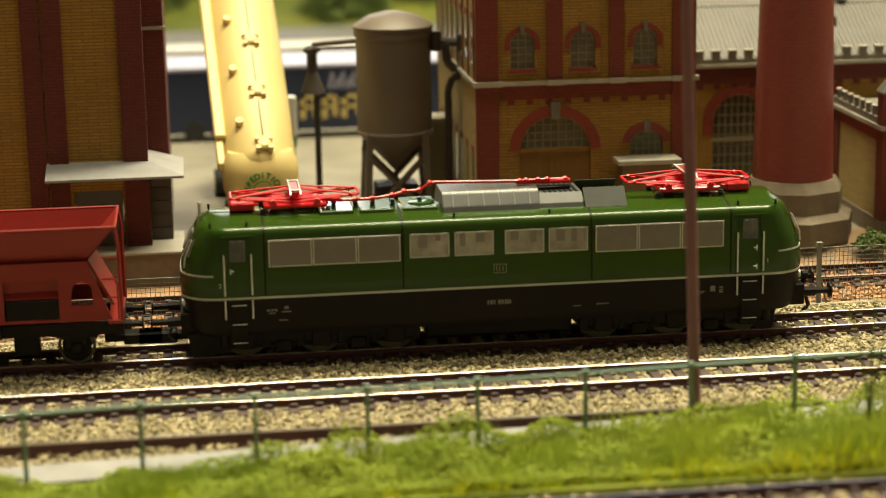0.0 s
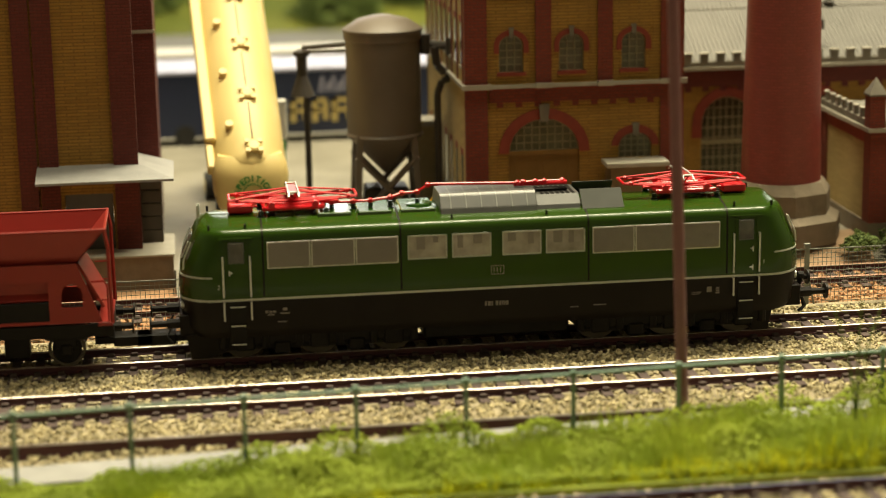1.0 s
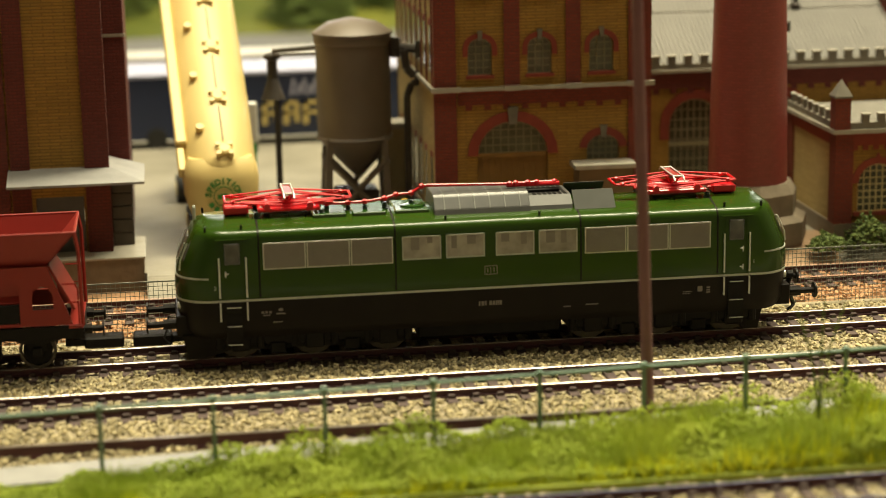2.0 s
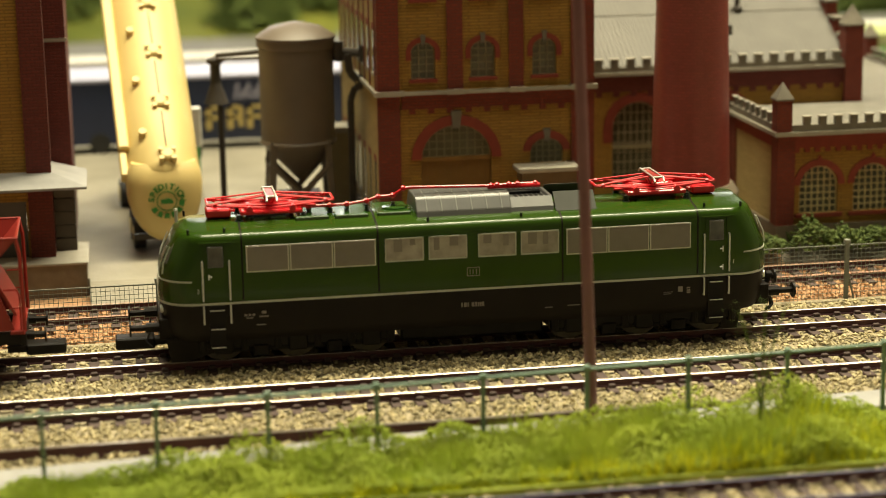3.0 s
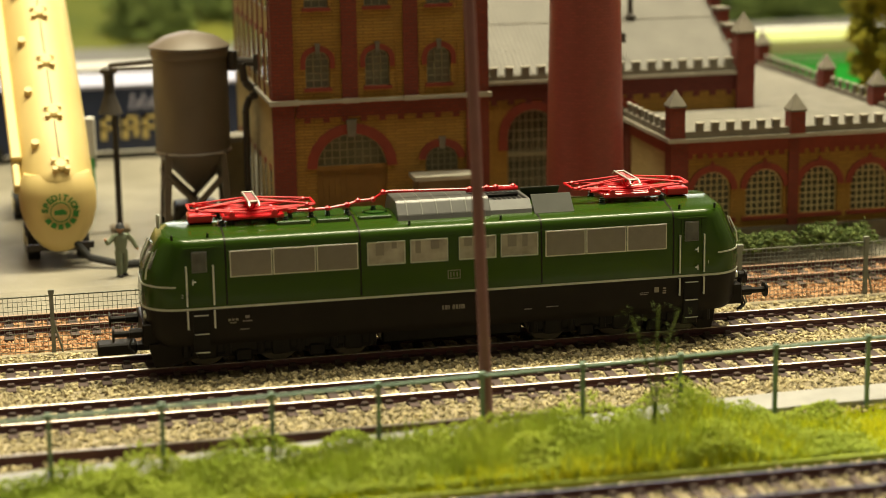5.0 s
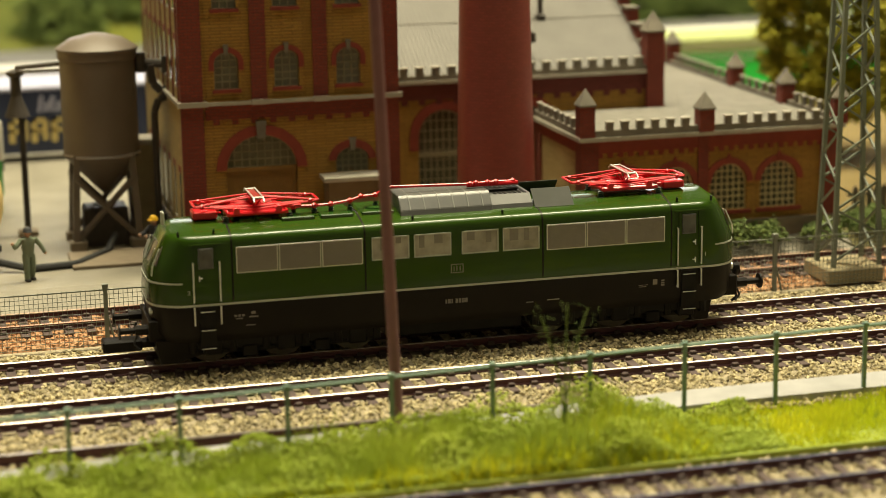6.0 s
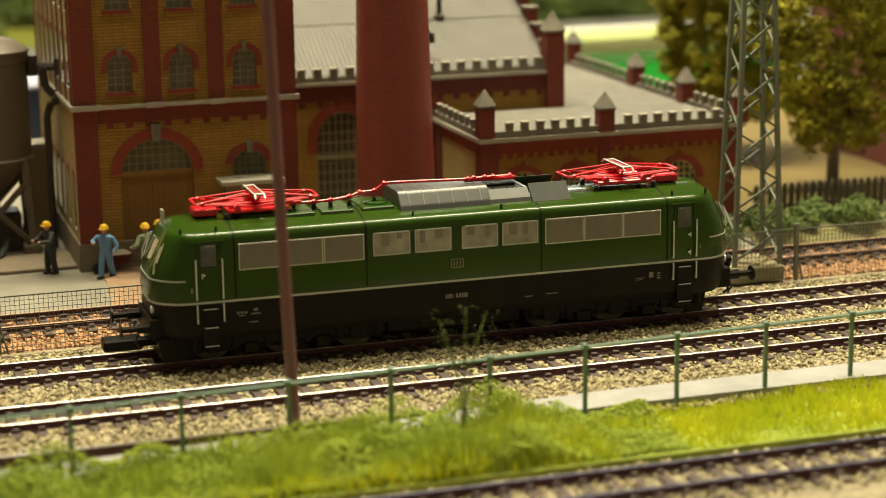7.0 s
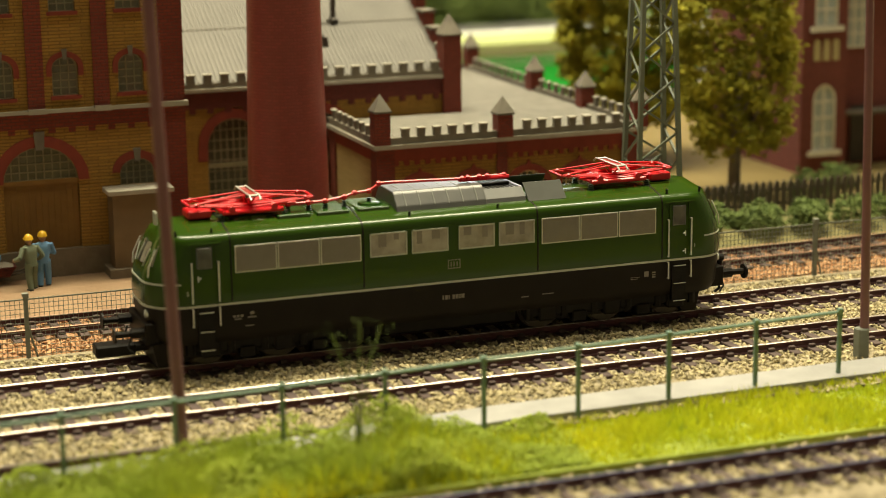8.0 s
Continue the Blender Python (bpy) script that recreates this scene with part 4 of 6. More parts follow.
            rod(q, (k * 50, s * 10, 12.4), (k * 53.2, s * 10, 12.4), 1.6, 10)
            rod(q, (k * 53.2, s * 10, 12.4), (k * 56.4, s * 10, 12.4), 1.0, 10)
            rod(q, (k * 56.4, s * 10, 12.4), (k * 57.0, s * 10, 12.4), 2.5, 14)
            part("buffer", q, "black", t, "black round buffer")
    for k in (-1, 1):
        q = nb()
        prism(q, [(k * 40.8, 34.6), (k * 48.4, 20.0), (k * 47.6, 19.6), (k * 40.0, 34.2)], "y", -13, 13)
        part("end_slope", q, "wagonred", t, "sloping red end sheet")
        q = nb()
        box(q, *sorted((k * 46, k * 50.6)), -15.6, 15.6, 14.2, 15.4, 0.2)
        part("end_platform", q, "wagonred", t)
        for s in (-1, 1):
            q = nb()
            box(q, k * 35.5 - 3.4, k * 35.5 + 3.4, *sorted((s * 11.0, s * 12.0)), 6.2, 10.4, 0.4)
            box(q, k * 35.5 - 1.8, k * 35.5 + 1.8, *sorted((s * 10.4, s * 12.8)), 4.4, 7.8, 0.5)
            for d in range(3):
                box(q, k * 35.5 - 7.5 + d * 1.6, k * 35.5 + 7.5 - d * 1.6, *sorted((s * 11.0, s * 12.4)), 9.9 - d * 0.45, 10.3 - d * 0.45)
            part("axle_box", q, "darkmetal", t)
        q = nb()
        rod(q, (k * 35.5, -9, 6), (k * 35.5, 9, 6), 1.1, 10)
        for s in (-1, 1):
            rod(q, (k * 35.5, s * 7.6, 6), (k * 35.5, s * 9.0, 6), 4.7, 28)
        w = part("wheelset", q, "darkmetal", t, "dark wheelset with bright rims")
        q = nb()
        for s in (-1, 1):
            for i in range(28):
                a, c = 2 * math.pi * i / 28, 2 * math.pi * (i + 1) / 28
                prism(q, [(k * 35.5 + r * math.cos(x), 6 + r * math.sin(x)) for r, x in ((5.0, a), (6.0, a), (6.0, c), (5.0, c))], "y", *sorted((s * 7.5, s * 9.5)))
        part("tyre", q, "steel", w, "bright steel tyre")
        q = nb()
        box(q, *sorted((k * 50, k * 62.8)), -3.6, 3.6, 3.8, 7.4, 0.5)
        box(q, *sorted((k * 44, k * 51)), -2, 2, 4.6, 6.6)
        part("coupler", q, "darkmetal", t, "black model coupler block")
    q = nb()
    for s in (-1, 1):
        box(q, -50.5, 50.5, *sorted((s * 10.8, s * 12.6)), 10.2, 14.2)
    for x in (-50, -12, 12, 50):
        box(q, x - 0.8, x + 0.8, -15, 15, 10.4, 14.1)
    part("underframe", q, "darkmetal", t, "black underframe")
    q = nb()
    box(q, 16, 24, -11, -5, 3.5, 10.2, 0.5)
    part("brake_gear", q, "darkmetal", t)
    q = nb()
    box(q, -30, 30, -9, 9, 12, 22)
    part("inner_chute", q, "darkmetal", t)
    return t


hopper_wagon()


# ---- brick works ----
def window(parent, x0, x1, z0, zs, zt, y, bars, glass="duskpane", cols=3, rows=5, name="window", bar=0.45):
    """Glazing with bars, set into an arched hole; y is the plane of the bars."""
    q = nb()
    prism(q, arch(x0, x1, z0, zs, zt), "y", y + 0.5, y + 0.8)
    w = part(name, q, glass, parent, "barred window in an arched opening")
    q = nb()
    lattice(q, x0, x1, z0, zt - 0.2, y, cols, rows, bar, 0.45)
    arch_band(q, x0 + 0.4, x1 - 0.4, zs, zt - 0.4, 0.6, y - 0.05, y + 0.5)
    part("glazing_grid", q, bars, w)
    return w


def crenels(parent, x0, x1, y0, y1, z, along="x", step=6.4, w=2.8, h=3.0):
    length = (x1 - x0) if along == "x" else (y1 - y0)
    k = int(length // step)
    gap = (length - k * step) / 2
    for i in range(k):
        q = nb()
        a = (x0 if along == "x" else y0) + gap + i * step + (step - w) / 2
        if along == "x":
            box(q, a, a + w, y0, y1, z, z + h)
            cap = (a - 0.3, a + w + 0.3, y0 - 0.3, y1 + 0.3)
        else:
            box(q, x0, x1, a, a + w, z, z + h)
            cap = (x0 - 0.3, x1 + 0.3, a - 0.3, a + w + 0.3)
        m = part("merlon", q, "merlon", parent, "grey stone merlon")
        q = nb()
        box(q, *cap, z + h, z + h + 0.5)
        part("merlon_cap", q, "whitestone", m)


def pillar(parent, x, y, z0, z1, tip, w=4.2):
    q = nb()
    box(q, x - w, x + w, y - w, y + w, z0, z1)
    p = part("pillar", q, "rbrick", parent, "red brick parapet pillar")
    q = nb()
    a = w + 0.5
    box(q, x - a, x + a, y - a, y + a, z1, z1 + 0.7)
    v = [q.verts.new((x + i * a, y + j * a, z1 + 0.7)) for i, j in ((-1, -1), (1, -1), (1, 1), (-1, 1))]
    top = q.verts.new((x, y, tip))
    for i in range(4):
        q.faces.new((v[i], v[(i + 1) % 4], top))
    part("pillar_cap", q, "merlon", p, "grey pointed stone cap")


def brewery_tower():
    t = thing("factory_tower", 0, 0, 0, "tall yellow and red brick factory building with arched windows", "building")
    x0, x1, y0, y1 = -18, 67, 118, 240
    bays = [(-4.9, 4.6), (18.5, 28.2), (43.0, 52.6)]
    holes_low = [(-1.5, 26.4, 7, 39.5, 52.8), (42.0, 55.0, 36, 41.0, 46.0)]
    q = nb()
    wall_with_holes(q, x0 + 6, x1 - 6, 7, 66, y0, y0 + 3, holes_low)
    part("front_wall", q, "ybrick", t, "yellow brick lower wall")
    q = nb()
    # upper wall, taller than the view, with two rows of small arched windows
    for za, zb, h in ((66, 96, 0), (96, 130, 31)):
        wall_with_holes(q, x0 + 6, x1 - 6, za, zb, y0, y0 + 3, [(a, c, 71 + h, 81.5 + h, 85.5 + h) for a, c in bays])
    part("upper_wall", q, "ybrick", t, "yellow brick upper wall")
    # lighter brick stands in for light falling on the tower's sides
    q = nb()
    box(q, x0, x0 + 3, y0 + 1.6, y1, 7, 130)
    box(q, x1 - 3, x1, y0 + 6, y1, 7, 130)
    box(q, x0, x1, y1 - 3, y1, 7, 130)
    part("side_wall", q, "litbrick", t, "yellow brick side walls, lightened in colour as if lit")
    q = nb()
    box(q, x0 - 1, x1 + 1, y0 - 1, y1 + 1, 128, 131)
    part("roof", q, "merlon", t)
    q = nb()
    box(q, x0 - 1.0, x1 + 1.0, y0 - 1.4, y1, 3, 13.8)
    part("plinth", q, "stone", t, "grey-brown stone plinth")
    for xa, xb in ((x0 - 0.3, x0 + 8.4), (x1 - 8.6, x1 + 0.6)):
        q = nb()
        box(q, xa, xb, y0 - 1.0, y0 + (1.6 if xa < 0 else 6), 13.8, 130)
        part("corner_pier", q, "rbrick", t, "red brick corner pier")
    for xa, xb in ((9.2, 15.4), (33.6, 39.4)):
        q = nb()
        box(q, xa, xb, y0 - 0.9, y0, 60, 130)
        part("pilaster", q, "rbrick", t, "red brick pilaster")
    q = nb()
    box(q, x0 + 9, x1 - 8, y0 - 0.7, y0, 59.5, 65.4)
    for i in range(9):
        box(q, x0 + 12 + i * 7.4, x0 + 14.5 + i * 7.4, y0 - 0.6, y0, 57.6, 59.5)
    part("brick_frieze", q, "rbrick", t, "red brick frieze below the ledge")
    q = nb()
    box(q, x0 - 1.4, x1 + 1.4, y0 - 2.2, y0 + 3, 65.2, 66.5)
    for xa, xb in ((x0 - 1.6, x0 + 10), (9.0, 15.6), (33.4, 39.6), (x1 - 9, x1 + 1.6)):
        box(q, xa, xb, y0 - 2.6, y0, 65.0, 66.9)
    box(q, x0 - 1.4, x0, y0, y1, 65.2, 66.5)
    part("stone_ledge", q, "whitestone", t, "pale weathered stone ledge")
    for h in (0, 31):
        for a, c in bays:
            w = window(t, a + 0.3, c - 0.3, 71.2 + h, 81.5 + h, 85.2 + h, y0 + 1.2, "greyframe", cols=3, rows=5)
            q = nb()
            arch_band(q, a, c, 81.5 + h, 85.5 + h, 2.0, y0 - 0.5, y0 + 0.6, legs=3.0)
            part("arch_trim", q, "redtrim", w, "red brick arch")
            q = nb()
            m = (a + c) / 2
            prism(q, [(m - 0.7, 84.6 + h), (m + 0.7, 84.6 + h), (m + 1.0, 88.4 + h), (m - 1.0, 88.4 + h)], "y", y0 - 1.0, y0 + 0.4)
            part("keystone", q, "merlon", w, "grey keystone")
            q = nb()
            box(q, a - 0.8, c + 0.8, y0 - 0.9, y0 + 1.6, 69.8 + h, 71.1 + h)
            part("sill", q, "redtrim", w)
            q = nb()
            for s, e in ((a - 3.2, a - 2.7), (c + 2.7, c + 3.2)):
                box(q, s, e, y0 - 0.4, y0, 68 + h, 92 + h)
            part("panel_edge", q, "ybrick", w)
    # big gate
    q = nb()
    box(q, -1.3, 26.2, y0 + 1.4, y0 + 2.2, 7, 40)
    d = part("gate", q, "woodyellow", t, "ochre wooden double gate")
    q = nb()
    for i in range(12):
        box(q, -1.2 + i * 2.3, 0.9 + i * 2.3, y0 + 1.2, y0 + 1.45, 13.8, 38.6)
    part("planks", q, "woodyellow", d)
    q = nb()
    box(q, -1.4, 26.3, y0 + 0.4, y0 + 1.6, 38.6, 40.2)
    part("transom", q, "woodyellow", d)
    window(t, -1.2, 26.1, 40.2, 40.4, 52.5, y0 + 1.0, "greyframe", cols=9, rows=4, name="fanlight")
    q = nb()
    arch_band(q, -1.5, 26.4, 39.5, 52.8, 4.0, y0 - 0.6, y0 + 0.8)
    part("gate_arch", q, "redtrim", t, "wide red brick gate arch")
    q = nb()
    prism(q, [(10.9, 51.6), (14.0, 51.6), (14.5, 58.4), (10.4, 58.4)], "y", y0 - 1.3, y0 + 0.4)
    part("keystone", q, "merlon", t, "grey keystone")
    window(t, 42.2, 54.8, 36, 41, 45.8, y0 + 1.0, "greyframe", cols=5, rows=4)
    q = nb()
    arch_band(q, 42.0, 55.0, 41.0, 46.0, 3.0, y0 - 0.6, y0 + 0.6)
    part("arch_trim", q, "redtrim", t, "red brick arch")
    q = nb()
    prism(q, [(47.6, 45.0), (49.6, 45.0), (50.0, 49.8), (47.2, 49.8)], "y", y0 - 1.0, y0 + 0.4)
    part("keystone", q, "merlon", t, "grey keystone")
    # narrow windows down the side wall
    for y in (127, 143, 159, 175, 191, 207, 223):
        for z0, z1 in ((18, 38), (73, 90), (102, 118)):
            q = nb()
            box(q, x0 - 0.1, x0 + 0.4, y, y + 5, z0, z1)
            w = part("side_window", q, "duskpane", t, "narrow side window")
            q = nb()
            box(q, x0 - 0.25, x0 - 0.05, y - 0.6, y + 5.6, z1, z1 + 2.4)
            part("window_trim", q, "redtrim", w)
            q = nb()
            box(q, x0 - 0.5, x0 - 0.05, y - 0.6, y + 5.6, z0 - 1.2, z0)
            part("sill", q, "whitestone", w)
    for y in (122.5, 138, 154, 170, 186, 202, 218, 235):
        q = nb()
        box(q, x0 - 0.45, x0, y, y + 2.0, 66.6, 130)
        part("side_pilaster", q, "rbrick", t)
    return t


brewery_tower()

# low porch box at the tower's foot
t = thing("entry_shed", 0, 0, 0, "small brown shed with a pale flat roof by the factory wall", "shed")
q = nb()
box(q, 36.4, 58, 106.2, 116.5, 6.8, 34.6)
part("shed_body", q, "brownrender", t)
q = nb()
box(q, 34.6, 59.4, 104.6, 116.4, 34.6, 36.4, 0.2)
part("flat_roof", q, "whitestone", t, "pale flat roof slab")
q = nb()
box(q, 34, 60, 104, 116.5, 3, 6.8)
part("step", q, "stone", t)

b = nb()
prism(b, [(82.2, -3.4), (97, 3.5), (116.4, 3.5), (116.4, 3.0), (97, 3.0), (82.2, -3.9)], "x", -12, 136)
single("sandy_yard", b, "sandpink", "rust-tinted sandy ground before the factory gate", "ground", "structure")
b = nb()
box(b, -62, -19.2, 123, 150, 3.0, 4.5, 0.3)
single("kerb_slab", b, "stone", "low grey stone slab beside the factory plinth", "pavement", "structure")


def hall():
    t = thing("boiler_house", 0, 0, 0, "brick boiler house with a crenellated eave and grey metal roof", "building")
    x0, x1, y0, y1 = 68.5, 193, 160, 330
    q = nb()
    wall_with_holes(q, x0, x1, 3, 62, y0, y0 + 3, [(86, 108, 14, 41, 52), (122, 144, 14, 41, 52)])
    part("front_wall", q, "ybrick", t, "dark yellow brick front wall")
    for a in (86, 122):
        window(t, a + 0.3, a + 21.7, 14, 41, 51.6, y0 + 1.2, "greyframe", "darkpane", cols=8, rows=9)
        q = nb()
        arch_band(q, a, a + 22, 41, 52, 4.0, y0 - 0.6, y0 + 0.8, legs=6)
        part("arch_trim", q, "redtrim", t, "red brick arch")
        q = nb()
        box(q, a, a + 22, y0 + 0.4, y0 + 1.6, 32, 34)
        part("window_beam", q, "greyframe", t)
    q = nb()
    box(q, x1 - 3, x1, y0 + 3, y1, 3, 62)
    prism(q, [(y0 + 3, 62), (y1, 62), ((y0 + y1) / 2, 108)], "x", x1 - 3, x1)
    box(q, x0, x0 + 3, y0 + 3, y1, 3, 62)
    box(q, x0, x1, y1 - 3, y1, 3, 62)
    part("side_wall", q, "rbrick", t, "red brick gable walls")
    q = nb()
    box(q, x0, x1 + 0.2, y0 - 0.9, y0 - 0.1, 56.5, 63.2)
    for i in range(16):
        box(q, x0 + 3 + i * 7.4, x0 + 5.6 + i * 7.4, y0 - 0.8, y0, 54.4, 56.5)
    part("brick_frieze", q, "maroon", t, "dark red brick frieze")
    q = nb()
    box(q, x0, x1 + 0.6, y0 - 2.4, y0 + 4, 63.2, 64.6)
    part("eave_ledge", q, "whitestone", t, "pale stone eave ledge")
    q = nb()
    box(q, x0, x1 - 4, y0 - 1.2, y0 + 1.0, 64.6, 66.6)
    part("parapet", q, "merlon", t, "grey parapet")
    crenels(t, x0 + 1, x1 - 6, y0 - 1.2, y0 + 1.0, 66.6, "x", 6.9, 3.2, 3.2)
    q = nb()
    prism(q, [(y0 + 1.2, 64.7), ((y0 + y1) / 2, 112), ((y0 + y1) / 2, 114), (y0 + 1.2, 66.5)], "x", x0, x1 - 4)
    rf = part("roof", q, "roof", t, "pale grey weathered metal roof")
    q = nb()
    k = (112 - 64.7) / ((y1 - y0) / 2 - 1.2)
    for y in (192.0, 216):
        z = 66.5 + k * (y - y0 - 1.2)
        box(q, x0, x1 - 4, y, y + 0.8, z - 0.5, z + 0.7)
    part("roof_seam", q, "merlon", rf)
    q = nb()
    x = x0 + 1.0
    while x < x1 - 5:
        prism(q, [(y0 + 1.3, 66.5), (y0 + 1.3, 67.0), ((y0 + y1) / 2, 114.5), ((y0 + y1) / 2, 114.0)], "x", x, x + 0.8)
        x += 2.0
    part("roof_ribs", q, "roofrib", rf, "fine ribs of the corrugated roof sheet", kind="stuff")
    # stepped verge of the gable
    for i in range(7):
        q = nb()
        y = y0 + 5 + i * 11
        z = 66.5 + k * (y - y0)
        box(q, x1 - 4.2, x1 + 0.4, y, y + 9, z - 4, z + 5.5)
        v = part("verge_block", q, "rbrick", t, "red brick verge block")
        q = nb()
        box(q, x1 - 4.8, x1 + 1.0, y - 0.5, y + 9.5, z + 5.5, z + 6.7)
        part("verge_cap", q, "merlon", v)
    pillar(t, x1 - 2.6, y0 + 1.2, 40, 80.5, 89.5, 3.9)
    # bent stove pipe and vents on the roof
    q = nb()
    rod(q, (134, 170, 68), (134, 170, 81), 1.1, 8)
    rod(q, (134, 170, 81), (138.5, 168, 81.5), 1.1, 8)
    rod(q, (138.5, 168, 81.5), (139, 168, 77.5), 1.4, 8)
    part("stove_pipe", q, "darkiron", rf, "bent dark stove pipe")
    q = nb()
    rod(q, (150, 193, 80), (150, 193, 106), 1.2, 8)
    lathe(q, 150, 193, [(2.4, 84.8), (2.4, 86), (1.3, 86.6)], 10)
    part("vent_pipe", q, "darkiron", rf, "dark vent pipe")


hall()


def annex():
    t = thing("low_annex", 0, 0, 0, "low yellow and red brick annex with crenellated parapet and flat roof", "building")
    x0, x1, y0, y1 = 137, 247, 97, 290
    holes = [(145.8, 161.6), (168.0, 183.8), (191.2, 207.0), (213.0, 229.0)]
    q = nb()
    wall_with_holes(q, x0 + 3, x1 - 3, 9, 46, y0, y0 + 3, [(a, c, 14.6, 26.0, 33.6) for a, c in holes])
    part("front_wall", q, "ybrick", t, "yellow brick front wall")
    # side wall brightened by its brick colour, as if lit from the left
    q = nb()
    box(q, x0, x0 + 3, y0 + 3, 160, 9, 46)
    part("side_wall", q, "litbrick", t, "yellow brick side wall, lightened in colour as if lit")
    q = nb()
    box(q, x1 - 3, x1, y0 + 3, y1, 9, 46)
    box(q, 193, x1, y1 - 3, y1, 9, 46)
    part("far_wall", q, "ybrick", t)
    q = nb()
    box(q, x0 - 1, x1 + 1, y0 - 1.4, y0 + 3, 3, 10.2)
    box(q, x0 - 1, x0 + 3, y0 + 3, 160, 3, 10.2)
    part("plinth", q, "stone", t, "grey-brown stone plinth")
    for a, c in ((x0 - 0.8, x0 + 6.4), (185.6, 190.0), (x1 - 8, x1 + 0.8)):
        q = nb()
        box(q, a, c, y0 - 1.0, y0 + 3, 10.2, 46)
        part("pier", q, "rbrick", t, "red brick pier")
    q = nb()
    box(q, x0 - 0.9, x0, y0 - 0.9, y0 + 6.5, 10.2, 46)
    part("side_pier", q, "rbrick", t)
    q = nb()
    box(q, x0 - 0.9, x0, 150, 158, 10.2, 46)
    part("side_pier", q, "rbrick", t)
    q = nb()
    box(q, x0, x1, y0 - 0.7, y0, 41.0, 46)
    for i in range(24):
        box(q, x0 + 6 + i * 4.3, x0 + 8.2 + i * 4.3, y0 - 0.65, y0, 39.2, 41.0)
    box(q, x0 - 0.7, x0, y0, 160, 41.0, 46)
    part("brick_frieze", q, "redtrim", t, "red brick dentil frieze")
    for a, c in holes:
        w = window(t, a + 0.3, c - 0.3, 14.6, 26.0, 33.3, y0 + 1.0, "winframe", "darkpane", cols=6, rows=7)
        q = nb()
        arch_band(q, a, c, 26.0, 33.6, 2.6, y0 - 0.7, y0 + 0.8)
        m = (a + c) / 2
        prism(q, [(m - 1.6, 35.0), (m + 1.6, 35.0), (m, 38.0)], "y", y0 - 0.95, y0)
        part("arch_trim", q, "redtrim", w, "pointed red brick arch")
        q = nb()
        box(q, a - 1.8, c + 1.8, y0 - 1.1, y0 + 1.2, 13.0, 14.5)
        part("sill", q, "redtrim", w)
    q = nb()
    box(q, x0 - 2.2, x1 + 2.2, y0 - 2.4, y0 + 1.5, 46, 47.6)
    box(q, x0 - 2.2, x0 + 1.5, y0 + 1.5, 160, 46, 47.6)
    box(q, x1 - 1.5, x1 + 2.2, y0 + 1.5, y1, 46, 47.6)
    part("stone_ledge", q, "whitestone", t, "pale stone ledge")
    q = nb()
    box(q, x0 - 1.2, x1 + 1.2, y0 - 1.4, y0 + 0.8, 47.6, 50.2)
    box(q, x0 - 1.2, x0 + 1.0, y0 + 0.8, 160, 47.6, 50.2)
    box(q, x1 - 1.0, x1 + 1.2, y0 + 0.8, y1, 47.6, 50.2)
    box(q, 193, x1 + 1.2, y1 - 2, y1, 47.6, 50.2)
    part("parapet", q, "merlon", t, "grey parapet")
    crenels(t, x0 + 5, 186, y0 - 1.4, y0 + 0.8, 50.2)
    crenels(t, 192, x1 - 4, y0 - 1.4, y0 + 0.8, 50.2)
    crenels(t, x0 - 0.9, x0 + 0.5, y0 + 5, 158, 50.2, "y", 7.2, 2.6, 3.4)
    for ya, yb in ((101, 145), (153, 200), (210, 282)):
        crenels(t, x1 - 0.6, x1 + 0.8, ya, yb, 50.2, "y", 7.6, 2.8, 3.6)
    crenels(t, 196, x1 - 4, y1 - 2, y1, 50.2)
    for x, y, tip in ((x0 + 1.6, y0 + 1.6, 67.2), (188.6, y0 + 0.6, 63.6), (x1, 149, 64), (x1 + 0.5, 205, 64), (x1 + 2, y1 - 2, 65.5), (x1, y0 + 1, 65)):
        pillar(t, x, y, 47.6, tip - 7.2, tip, 3.1)
    q = nb()
    box(q, x0 + 1, x1 - 1, y0 + 1, y1 - 2, 46.2, 48.2)
    rf = part("roof", q, "flatroof", t, "pale grey flat roof with raised seams")
    for i in range(36):
        q = nb()
        y = y0 + 5 + i * 5.1
        prism(q, [(y, 48.2), (y + 0.2, 48.6), (y + 2.8, 48.6), (y + 3.0, 48.2)], "x", x0 + 2 if y < 158 else 194, x1 - 2)
        part("roof_seam", q, "roofboard", rf)


annex()

# ---- the round chimney ----
t = thing("factory_chimney", 105.6, 112, 0, "round red brick chimney on an eight-sided stone base", "chimney")
q = nb()
lathe(q, 0, 0, [(15.6, 26.5), (14.0, 100), (13.0, 200)], 40)
part("shaft", q, "chimney", t, "red brick shaft", smooth=True)
q = nb()
lathe(q, 0, 0, [(20.2, 14), (20.2, 22.5), (17.2, 26.5)], 8)
part("base", q, "stone", t, "eight-sided stone base")
q = nb()
lathe(q, 0, 0, [(24.5, 3), (24.5, 12), (20.6, 14.2)], 8)
part("foot", q, "stone", t, "wide stone foot")


